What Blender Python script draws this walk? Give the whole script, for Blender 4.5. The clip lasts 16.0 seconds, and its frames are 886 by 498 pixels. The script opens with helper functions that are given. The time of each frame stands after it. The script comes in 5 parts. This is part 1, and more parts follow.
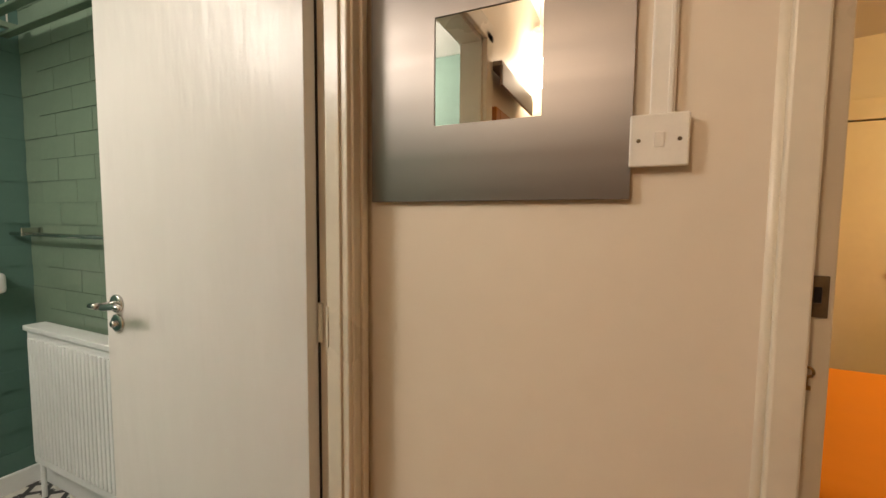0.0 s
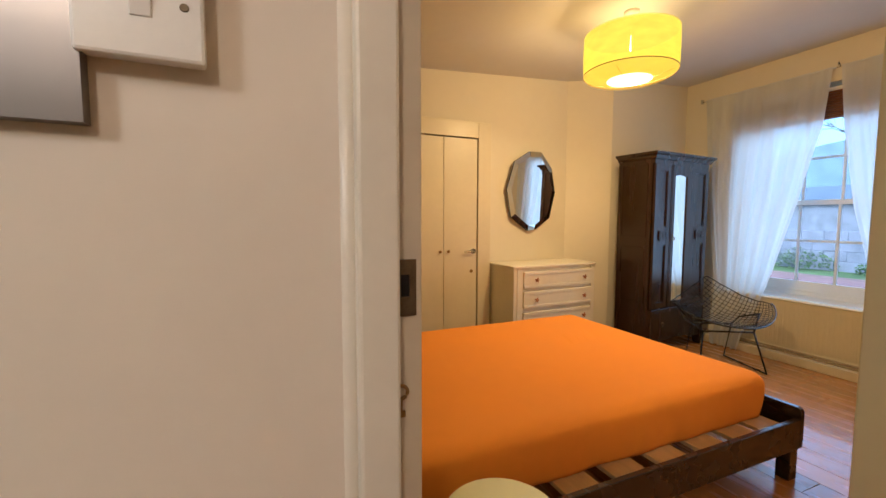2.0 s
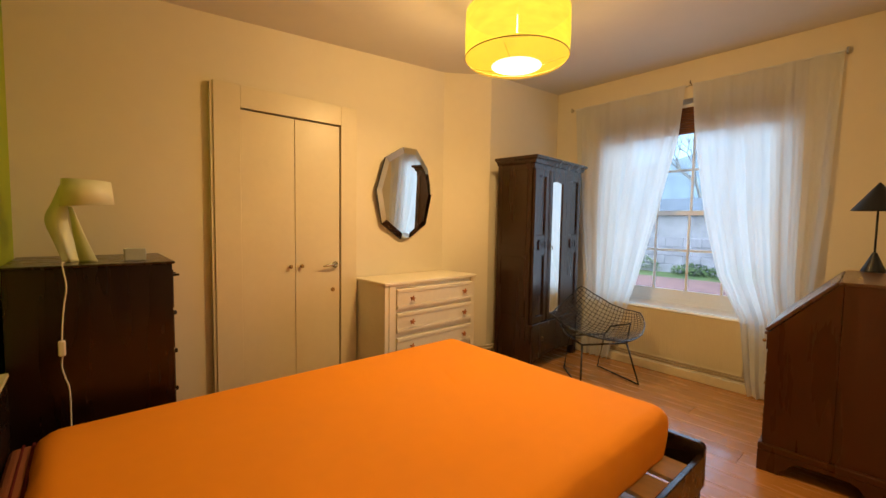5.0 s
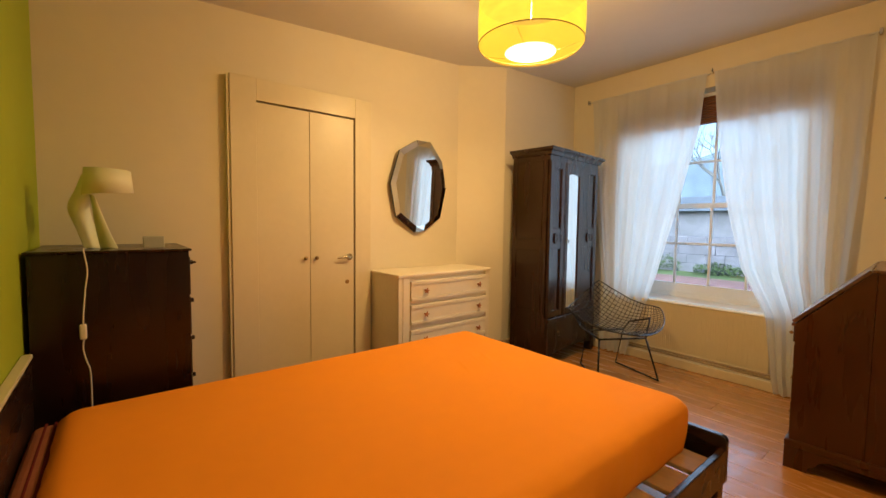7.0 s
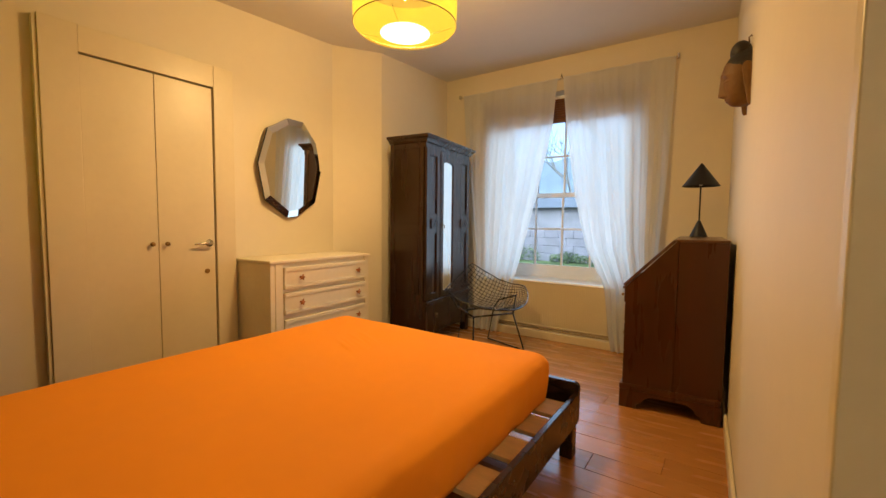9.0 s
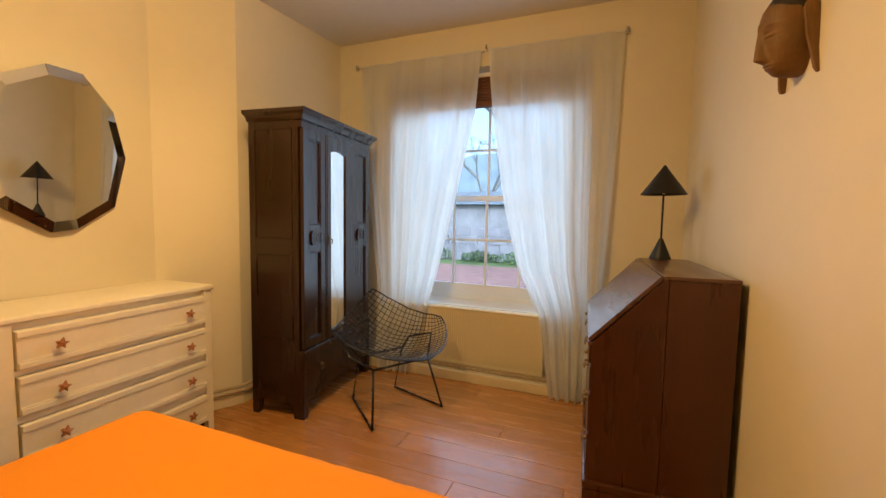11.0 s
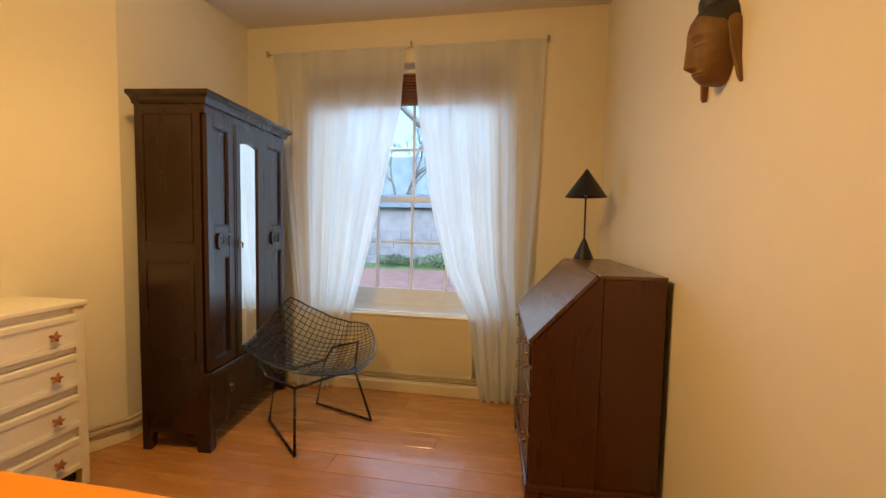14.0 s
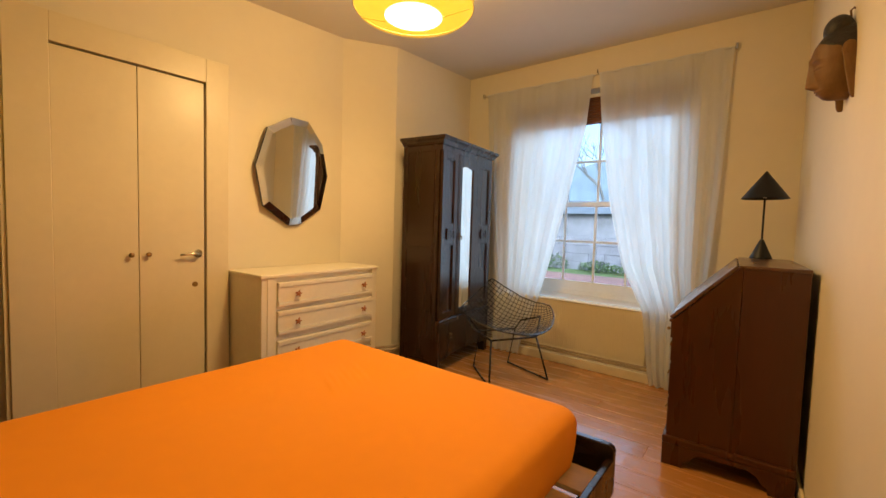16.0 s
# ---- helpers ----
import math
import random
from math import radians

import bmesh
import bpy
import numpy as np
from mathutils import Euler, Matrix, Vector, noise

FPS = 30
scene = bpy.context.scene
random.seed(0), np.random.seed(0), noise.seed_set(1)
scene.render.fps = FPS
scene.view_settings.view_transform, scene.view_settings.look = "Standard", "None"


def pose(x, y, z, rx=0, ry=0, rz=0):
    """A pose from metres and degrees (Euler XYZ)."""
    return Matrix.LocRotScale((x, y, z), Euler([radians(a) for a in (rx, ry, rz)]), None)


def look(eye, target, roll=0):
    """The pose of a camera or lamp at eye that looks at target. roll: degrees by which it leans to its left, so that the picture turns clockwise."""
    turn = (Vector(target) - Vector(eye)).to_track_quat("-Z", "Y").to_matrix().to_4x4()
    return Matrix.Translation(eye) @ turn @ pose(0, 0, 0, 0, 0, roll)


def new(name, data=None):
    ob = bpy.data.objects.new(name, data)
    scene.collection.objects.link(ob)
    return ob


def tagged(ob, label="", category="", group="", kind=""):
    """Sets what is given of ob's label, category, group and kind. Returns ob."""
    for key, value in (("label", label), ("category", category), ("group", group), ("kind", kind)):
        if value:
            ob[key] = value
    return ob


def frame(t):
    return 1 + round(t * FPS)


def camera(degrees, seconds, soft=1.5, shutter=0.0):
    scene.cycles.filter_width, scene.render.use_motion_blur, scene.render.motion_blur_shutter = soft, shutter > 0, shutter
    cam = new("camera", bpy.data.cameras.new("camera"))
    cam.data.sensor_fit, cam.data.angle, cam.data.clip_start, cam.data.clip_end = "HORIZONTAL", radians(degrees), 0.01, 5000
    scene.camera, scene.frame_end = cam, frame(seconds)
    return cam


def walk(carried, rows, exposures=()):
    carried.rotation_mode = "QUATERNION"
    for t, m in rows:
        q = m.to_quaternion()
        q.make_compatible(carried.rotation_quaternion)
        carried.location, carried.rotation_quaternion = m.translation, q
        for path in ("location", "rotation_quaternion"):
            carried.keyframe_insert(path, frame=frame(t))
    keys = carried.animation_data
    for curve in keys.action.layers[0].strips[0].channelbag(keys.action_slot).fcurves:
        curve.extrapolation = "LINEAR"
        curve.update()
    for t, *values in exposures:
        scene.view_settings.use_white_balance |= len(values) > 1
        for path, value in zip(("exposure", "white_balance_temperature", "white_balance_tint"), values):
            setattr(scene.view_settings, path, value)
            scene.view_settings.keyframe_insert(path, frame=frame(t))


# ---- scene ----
cam = camera(94.3, 16.0)
PATH = [
    (0, (0.063, 0.309, 1.327), (-0.777, 2.118, 1.186), 0.5),
    (0.5, (0.022, 0.395, 1.322), (-0.571, 2.302, 1.211), 0.8),
    (1, (0.06, 0.513, 1.316), (-0.168, 2.495, 1.183), 0.4),
    (1.5, (0.119, 0.616, 1.291), (0.401, 2.592, 1.153), 0.3),
    (2, (0.177, 0.679, 1.293), (0.976, 2.506, 1.144), 0.1),
    (2.5, (0.228, 0.782, 1.308), (1.398, 2.398, 1.157), 0.6),
    (3, (0.334, 0.946, 1.32), (1.705, 2.394, 1.162), 0.7),
    (3.5, (0.479, 1.11, 1.312), (1.919, 2.49, 1.159), 0.7),
    (4, (0.507, 1.135, 1.329), (1.952, 2.511, 1.192), 0.8),
    (4.5, (0.539, 1.171, 1.345), (1.938, 2.594, 1.212), 0.9),
    (4.7, (0.549, 1.203, 1.324), (1.91, 2.663, 1.195), 0.9),
    (6.8, (0.583, 1.211, 1.283), (1.765, 2.82, 1.161), 0.9),
    (7, (0.586, 1.202, 1.245), (1.831, 2.763, 1.124), 0.7),
    (7.5, (0.533, 1.206, 1.162), (1.963, 2.599, 1.044), 0.6),
    (8, (0.497, 1.202, 1.114), (2.055, 2.45, 0.987), 0.6),
    (8.5, (0.49, 1.205, 1.126), (2.113, 2.366, 0.994), 0.7),
    (8.7, (0.512, 1.197, 1.131), (2.144, 2.347, 1.001), 0.6),
    (10.8, (1.368, 1.569, 1.255), (3.191, 2.38, 1.114), 1.2),
    (11, (1.483, 1.65, 1.272), (3.331, 2.4, 1.122), 1.0),
    (11.5, (1.705, 1.824, 1.267), (3.613, 2.406, 1.115), 0.9),
    (12, (1.803, 1.864, 1.242), (3.753, 2.287, 1.095), 1.1),
    (12.5, (1.816, 1.862, 1.258), (3.787, 2.171, 1.119), 1.1),
    (13, (1.8, 1.88, 1.262), (3.78, 2.132, 1.126), 1.2),
    (13.5, (1.718, 1.866, 1.267), (3.696, 2.129, 1.125), 1.1),
    (14, (1.571, 1.782, 1.258), (3.536, 2.131, 1.131), 1.1),
    (14.5, (1.354, 1.676, 1.239), (3.27, 2.237, 1.12), 1.2),
    (15, (1.23, 1.547, 1.233), (3.044, 2.383, 1.115), 1.4),
    (15.5, (1.111, 1.42, 1.204), (2.798, 2.486, 1.08), 1.4),
    (16, (0.928, 1.342, 1.205), (2.496, 2.579, 1.09), 1.7),
]
# (seconds, stops, kelvin, tint): the clip's camera starts a little bluer
EXPOSURES = [(0, 2.5, 6300, 10), (1.0, 2.5, 5700, 10), (1.6, 2.5, 5300, 10), (2.2, 2.5, 5500, 10), (3.2, 2.5, 6500, 10), (16, 2.5, 6500, 10)]
walk(cam, [(t, look(eye, target, roll)) for t, eye, target, roll in PATH], EXPOSURES)

# ---- world, sun and lamps ----
world = bpy.data.worlds.new("world")
scene.world = world
world.use_nodes = True
wn = world.node_tree.nodes
sky = wn.new("ShaderNodeTexSky")
sky.sky_type, sky.sun_disc = "NISHITA", False
sky.sun_elevation, sky.sun_rotation, sky.dust_density = radians(35), radians(232), 5.0
cool = wn.new("ShaderNodeMix")
cool.data_type, cool.blend_type = "RGBA", "MULTIPLY"
cool.inputs["Factor"].default_value = 1.0
cool.inputs["B"].default_value = (0.72, 0.90, 1.12, 1)
world.node_tree.links.new(sky.outputs[0], cool.inputs["A"])
world.node_tree.links.new(cool.outputs["Result"], wn["Background"].inputs[0])
wn["Background"].inputs[1].default_value = 0.10
sun = new("sun", bpy.data.lights.new("sun", "SUN"))
sun.data.energy, sun.data.angle, sun.data.color = 0.35, radians(12), (0.82, 0.92, 1.0)
sun.matrix_world = look((-18, -14, 16), (0, 0, 0))


def lamp(name, place, watts, colour, size):
    ob = new(name, bpy.data.lights.new(name, "POINT"))
    ob.data.energy, ob.data.color, ob.data.shadow_soft_size = watts, colour, size
    ob.location = place
    return ob


SHADE = (2.438, 2.759)
lamp("bedroom_bulb", (SHADE[0], SHADE[1], 2.36), 25.5, (1.0, 0.615, 0.235), 0.10)
lamp("hall_bulb", (-0.45, -0.5, 2.15), 8.6, (1.0, 0.74, 0.52), 0.08)
lamp("bath_bulb", (-1.65, -0.30, 2.35), 12.5, (1.0, 0.86, 0.74), 0.24)
daylight = new("window_daylight", bpy.data.lights.new("window_daylight", "AREA"))
daylight.data.shape, daylight.data.size, daylight.data.size_y = "RECTANGLE", 1.46, 1.50
daylight.data.energy, daylight.data.color = 2.1, (0.50, 0.76, 1.0)
daylight.matrix_world = look((4.672, 2.640, 1.355), (0, 2.640, 1.355))


# ---- materials ----
def surface(name, colour, rough=0.6, metal=0.0, vary=0.12, scale=3.0, stretch=(1, 1, 1), bump=0.0, bump_scale=60.0, loose=0.0, coat=0.0):
    """A painted, wooden, woven or metal surface: two scales of colour change, fine relief, and a shade of its own per object."""
    m = bpy.data.materials.new(name)
    m.use_nodes = True
    nt = m.node_tree
    b = nt.nodes["Principled BSDF"]
    b.inputs["Metallic"].default_value = metal
    b.inputs["Coat Weight"].default_value = coat
    tc, mp = nt.nodes.new("ShaderNodeTexCoord"), nt.nodes.new("ShaderNodeMapping")
    mp.inputs["Scale"].default_value = stretch
    nt.links.new(tc.outputs["Object"], mp.inputs["Vector"])

    def noise_at(s, detail=4.0):
        n = nt.nodes.new("ShaderNodeTexNoise")
        n.inputs["Scale"].default_value, n.inputs["Detail"].default_value = s, detail
        nt.links.new(mp.outputs[0], n.inputs["Vector"])
        return n.outputs["Fac"]

    big, small = noise_at(scale), noise_at(scale * 9)
    add = nt.nodes.new("ShaderNodeMath")
    add.operation = "MULTIPLY_ADD"
    nt.links.new(small, add.inputs[0])
    add.inputs[1].default_value = 0.5
    nt.links.new(big, add.inputs[2])
    last = add.outputs[0]
    if loose:
        info, mul = nt.nodes.new("ShaderNodeObjectInfo"), nt.nodes.new("ShaderNodeMath")
        mul.operation = "MULTIPLY_ADD"
        nt.links.new(info.outputs["Random"], mul.inputs[0])
        mul.inputs[1].default_value = loose
        nt.links.new(last, mul.inputs[2])
        last = mul.outputs[0]
    ramp = nt.nodes.new("ShaderNodeMapRange")
    ramp.inputs["From Min"].default_value, ramp.inputs["From Max"].default_value = 0.45, 1.05 + loose
    ramp.inputs["To Min"].default_value, ramp.inputs["To Max"].default_value = 1 - vary, 1 + vary
    nt.links.new(last, ramp.inputs["Value"])
    hsv = nt.nodes.new("ShaderNodeHueSaturation")
    hsv.inputs["Color"].default_value = (*colour, 1)
    nt.links.new(ramp.outputs[0], hsv.inputs["Value"])
    nt.links.new(hsv.outputs[0], b.inputs["Base Color"])
    rr = nt.nodes.new("ShaderNodeMapRange")
    rr.inputs["From Min"].default_value, rr.inputs["From Max"].default_value = 0.3, 0.7
    rr.inputs["To Min"].default_value, rr.inputs["To Max"].default_value = max(rough - 0.07, 0.02), min(rough + 0.07, 1)
    nt.links.new(big, rr.inputs["Value"])
    nt.links.new(rr.outputs[0], b.inputs["Roughness"])
    if bump:
        bp = nt.nodes.new("ShaderNodeBump")
        bp.inputs["Strength"].default_value, bp.inputs["Distance"].default_value = bump, 0.004
        nt.links.new(noise_at(bump_scale, 2.0), bp.inputs["Height"])
        nt.links.new(bp.outputs[0], b.inputs["Normal"])
    return m


def lit_fabric(name, colour, strength, clear):
    """A lamp's fabric: it glows, and lets a part of the bulb's light straight through."""
    m = bpy.data.materials.new(name)
    m.use_nodes = True
    nt = m.node_tree
    e, t, mix = (nt.nodes.new("ShaderNode" + k) for k in ("Emission", "BsdfTransparent", "MixShader"))
    n, r = nt.nodes.new("ShaderNodeTexNoise"), nt.nodes.new("ShaderNodeMapRange")
    tc, mp = nt.nodes.new("ShaderNodeTexCoord"), nt.nodes.new("ShaderNodeMapping")
    mp.inputs["Scale"].default_value = (1, 1, 3)
    nt.links.new(tc.outputs["Object"], mp.inputs["Vector"])
    nt.links.new(mp.outputs[0], n.inputs["Vector"])
    n.inputs["Scale"].default_value, n.inputs["Detail"].default_value = 9, 6
    r.inputs["To Min"].default_value, r.inputs["To Max"].default_value = strength * 0.75, strength * 1.25
    nt.links.new(n.outputs["Fac"], r.inputs["Value"])
    nt.links.new(r.outputs[0], e.inputs["Strength"])
    e.inputs["Color"].default_value = (*colour, 1)
    mix.inputs[0].default_value = clear
    nt.links.new(e.outputs[0], mix.inputs[1])
    nt.links.new(t.outputs[0], mix.inputs[2])
    nt.links.new(mix.outputs[0], nt.nodes["Material Output"].inputs[0])
    return m


def sheer(name, colour, through_light, clear):
    m = bpy.data.materials.new(name)
    m.use_nodes = True
    nt = m.node_tree
    out = nt.nodes["Material Output"]
    d, t, c = (nt.nodes.new("ShaderNodeBsdf" + k) for k in ("Diffuse", "Translucent", "Transparent"))
    weave = nt.nodes.new("ShaderNodeTexNoise")
    weave.inputs["Scale"].default_value = 14
    tc, mp = nt.nodes.new("ShaderNodeTexCoord"), nt.nodes.new("ShaderNodeMapping")
    mp.inputs["Scale"].default_value = (1, 1, 0.12)
    nt.links.new(tc.outputs["Object"], mp.inputs["Vector"])
    nt.links.new(mp.outputs[0], weave.inputs["Vector"])
    ramp = nt.nodes.new("ShaderNodeMapRange")
    ramp.inputs["To Min"].default_value, ramp.inputs["To Max"].default_value = 0.88, 1.08
    nt.links.new(weave.outputs["Fac"], ramp.inputs["Value"])
    hsv = nt.nodes.new("ShaderNodeHueSaturation")
    hsv.inputs["Color"].default_value = (*colour, 1)
    nt.links.new(ramp.outputs[0], hsv.inputs["Value"])
    nt.links.new(hsv.outputs[0], d.inputs["Color"])
    nt.links.new(hsv.outputs[0], t.inputs["Color"])
    a, z = nt.nodes.new("ShaderNodeMixShader"), nt.nodes.new("ShaderNodeMixShader")
    a.inputs[0].default_value, z.inputs[0].default_value = through_light, clear
    nt.links.new(d.outputs[0], a.inputs[1])
    nt.links.new(t.outputs[0], a.inputs[2])
    nt.links.new(a.outputs[0], z.inputs[1])
    nt.links.new(c.outputs[0], z.inputs[2])
    nt.links.new(z.outputs[0], out.inputs[0])
    return m


def brushed(name, colour, rough, stretch):
    m = surface(name, colour, rough, 1.0, 0.012, 3.0, stretch, 0.0, 90)
    m.node_tree.nodes["Principled BSDF"].inputs["Anisotropic"].default_value = 0.6
    return m


def pane_glass(name):
    m = bpy.data.materials.new(name)
    m.use_nodes = True
    nt = m.node_tree
    g, c, mix, f = (nt.nodes.new("ShaderNode" + k) for k in ("BsdfGlossy", "BsdfTransparent", "MixShader", "Fresnel"))
    g.inputs["Roughness"].default_value = 0.02
    c.inputs["Color"].default_value = (0.93, 0.97, 0.96, 1)
    f.inputs["IOR"].default_value = 1.3
    nt.links.new(f.outputs[0], mix.inputs[0])
    nt.links.new(c.outputs[0], mix.inputs[1])
    nt.links.new(g.outputs[0], mix.inputs[2])
    nt.links.new(mix.outputs[0], nt.nodes["Material Output"].inputs[0])
    return m


CREAM = surface("cream_wall_paint", (0.75, 0.68, 0.53), 0.62, vary=0.03, scale=1.3, bump=0.12, bump_scale=22)
HALLP = surface("hall_wall_paint", (0.74, 0.66, 0.54), 0.5, vary=0.035, scale=1.6, bump=0.15, bump_scale=25)
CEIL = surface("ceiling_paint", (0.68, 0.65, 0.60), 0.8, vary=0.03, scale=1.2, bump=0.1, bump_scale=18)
GLOSS = surface("cream_gloss_paint", (0.72, 0.64, 0.46), 0.38, vary=0.04, scale=2.5, bump=0.08, bump_scale=30)
HALLG = surface("hall_gloss_paint", (0.72, 0.66, 0.54), 0.33, vary=0.06, scale=3.5, bump=0.15, bump_scale=30)
LEAFP = surface("white_gloss_door", (0.80, 0.78, 0.75), 0.36, vary=0.04, scale=1.5, stretch=(1, 1, 0.25), bump=0.9, bump_scale=20)
LEAFP.node_tree.nodes["Bump"].inputs["Distance"].default_value = 0.0045
GREEN = surface("lime_wall_paint", (0.34, 0.42, 0.015), 0.7, vary=0.04, scale=1.5, bump=0.1, bump_scale=25)
# hall shade put into the cream door's colour; the headboard cap shares it
OLIVE = surface("olive_shaded_door_paint", (0.62, 0.58, 0.38), 0.45, vary=0.04, scale=1.5, bump=0.1, bump_scale=20)
SHEET = surface("orange_cotton", (0.89, 0.30, 0.006), 0.9, vary=0.04, scale=2.0, bump=0.25, bump_scale=420)
DARK = surface("black_brown_stained_wood", (0.022, 0.011, 0.008), 0.27, vary=0.16, scale=2.0, stretch=(5, 1, 5), bump=0.04, bump_scale=60, coat=0.1)
WARD = surface("dark_oak", (0.024, 0.0092, 0.0048), 0.27, vary=0.08, scale=1.4, stretch=(5, 5, 0.5), bump=0.02, bump_scale=30)
MAHOG = surface("mahogany", (0.060, 0.0145, 0.003), 0.30, vary=0.24, scale=1.8, stretch=(5, 5, 0.6), bump=0.02, bump_scale=30, loose=0.35, coat=0.2)
# paler, greyer mahogany: the window's reflection is put into the upper faces' colour
MAHOGLIT = surface("mahogany_window_sheen", (0.10, 0.042, 0.022), 0.30, vary=0.18, scale=2.2, stretch=(0.7, 5, 5), bump=0.08, bump_scale=40, coat=0.3)
BLACKW = surface("tallboy_wood", (0.012, 0.004, 0.004), 0.28, vary=0.2, scale=2.5, stretch=(5, 5, 0.7), bump=0.08, bump_scale=40, coat=0.1)
PINE = surface("pine_slat", (0.58, 0.39, 0.16), 0.6, vary=0.3, scale=3.0, stretch=(8, 1, 8), bump=0.15, bump_scale=50, loose=0.5)
PLANK = surface("waxed_pine_floorboard", (0.46, 0.205, 0.056), 0.26, vary=0.22, scale=2.2, stretch=(8, 0.7, 1), bump=0.08, bump_scale=40, loose=0.5, coat=0.25)
CHESTP = surface("worn_white_furniture_paint", (0.78, 0.72, 0.58), 0.5, vary=0.06, scale=4, bump=0.15, bump_scale=50)
KNOB = surface("copper_star", (0.42, 0.17, 0.06), 0.4, 0.5, vary=0.3, scale=30)
STEEL = surface("polished_chrome", (0.62, 0.61, 0.58), 0.18, 1.0, vary=0.05, scale=20)
BRUSH = brushed("brushed_steel", (0.24, 0.22, 0.205), 0.40, (0.15, 1, 6))
BRASS = surface("aged_brass", (0.34, 0.22, 0.09), 0.45, 0.9, vary=0.3, scale=40)
OLDBRASS = surface("dull_brass_plate", (0.16, 0.12, 0.07), 0.5, 0.7, vary=0.35, scale=35, bump=0.2)
WIRE = surface("black_steel_wire", (0.03, 0.03, 0.033), 0.28, 0.6, vary=0.1, scale=20)
BLACKM = surface("matt_black_metal", (0.012, 0.012, 0.012), 0.42, 0.2, vary=0.15, scale=12)
PLAST = surface("white_plastic", (0.76, 0.73, 0.66), 0.35, vary=0.04, scale=15)
GREYP = surface("pale_grey_plastic", (0.45, 0.44, 0.40), 0.5, vary=0.08, scale=15)
SASH = surface("white_sash_paint", (0.80, 0.82, 0.82), 0.4, vary=0.04, scale=5, bump=0.08)
BLIND = surface("brown_roller_blind", (0.16, 0.05, 0.012), 0.6, vary=0.25, scale=3, stretch=(1, 1, 20), bump=0.2, bump_scale=50)
RADP = surface("cream_radiator_enamel", (0.74, 0.66, 0.48), 0.35, vary=0.03, scale=3)
PIPE = surface("painted_pipe", (0.42, 0.33, 0.22), 0.4, vary=0.2, scale=8)
TEAK = surface("carved_teak", (0.165, 0.080, 0.020), 0.62, vary=0.25, scale=14, stretch=(1, 1, 0.4), bump=0.2, bump_scale=70)
HAIR = surface("dark_carved_hair", (0.018, 0.014, 0.012), 0.55, vary=0.3, scale=30, bump=0.6, bump_scale=120)
RIBBON = surface("pale_ribbon_shade", (0.78, 0.78, 0.56), 0.45, vary=0.03, scale=4)
TEALT = surface("teal_glazed_tile", (0.10, 0.19, 0.16), 0.18, vary=0.08, scale=5, loose=0.3, bump=0.05)
SAGET = surface("sage_glazed_tile", (0.19, 0.26, 0.19), 0.20, vary=0.08, scale=5, loose=0.3, bump=0.05)
GROUT = surface("grout", (0.17, 0.25, 0.20), 0.8, vary=0.1, scale=10)
TILEB = surface("black_floor_tile", (0.03, 0.03, 0.03), 0.35, vary=0.3, scale=10)
TILEW = surface("white_floor_tile", (0.72, 0.70, 0.64), 0.35, vary=0.08, scale=10)
OAKFR = surface("orange_oak_frame", (0.42, 0.15, 0.03), 0.4, vary=0.3, scale=4, stretch=(1, 6, 6))
TAUPE = surface("taupe_shelf_paint", (0.28, 0.22, 0.18), 0.5, vary=0.06, scale=4)
CLOTH = surface("russet_striped_cloth", (0.30, 0.10, 0.05), 0.9, vary=0.2, scale=6, bump=0.4, bump_scale=200)
STRIPE = surface("dark_red_stripe", (0.13, 0.006, 0.008), 0.9, vary=0.2, scale=6, bump=0.4, bump_scale=200)
VOILE = sheer("white_cotton_voile", (0.84, 0.85, 0.85), 0.50, 0.12)
PAPER = lit_fabric("lit_paper_lantern", (1.0, 0.72, 0.36), 0.7, 0.5)
DRUM = lit_fabric("lit_yellow_drum_fabric", (1.0, 0.60, 0.035), 0.30, 0.27)
DRUMIN = lit_fabric("lit_yellow_drum_underside", (1.0, 0.47, 0.015), 0.25, 0.64)
DRUMLID = lit_fabric("added_drum_lid", (1.0, 0.6, 0.1), 0.15, 0.06)
HOT = lit_fabric("lit_bulb_glare", (1.0, 0.88, 0.6), 2.4, 0.68)
PANE = pane_glass("window_glass")
MIRROR = surface("mirror_silvering", (0.86, 0.88, 0.87), 0.02, 1.0, vary=0.0)
MIRROR.node_tree.nodes["Principled BSDF"].inputs["Roughness"].default_value = 0.01
for link in list(MIRROR.node_tree.nodes["Principled BSDF"].inputs["Roughness"].links):
    MIRROR.node_tree.links.remove(link)
RED = surface("red_gravel", (0.26, 0.145, 0.13), 0.95, vary=0.35, scale=3, bump=0.6, bump_scale=20)
GRASS = surface("grass", (0.10, 0.16, 0.05), 0.95, vary=0.4, scale=1.5, bump=0.5, bump_scale=10)
LEAVES = surface("shrub_leaves", (0.06, 0.11, 0.035), 0.8, vary=0.5, scale=3, loose=0.4)
BARK = surface("grey_bark", (0.15, 0.16, 0.17), 0.9, vary=0.3, scale=6, bump=0.5)
GREYW = surface("grey_rendered_wall", (0.19, 0.20, 0.245), 0.9, vary=0.35, scale=2.5, bump=0.6, bump_scale=12)
SLATE = surface("slate_roof", (0.12, 0.15, 0.19), 0.7, vary=0.25, scale=2, bump=0.3)
PALEW = surface("pale_render", (0.60, 0.60, 0.58), 0.9, vary=0.12, scale=1.2)


# ---- mesh helpers ----
ORIGIN = {}


def thing(name, place, label, category, group=""):
    """An empty at a thing's base, which carries its parts."""
    ob = new(name)
    ob.empty_display_size = 0.1
    ob.location = place
    ORIGIN[ob.name] = Vector(place)
    return tagged(ob, label, category, group)


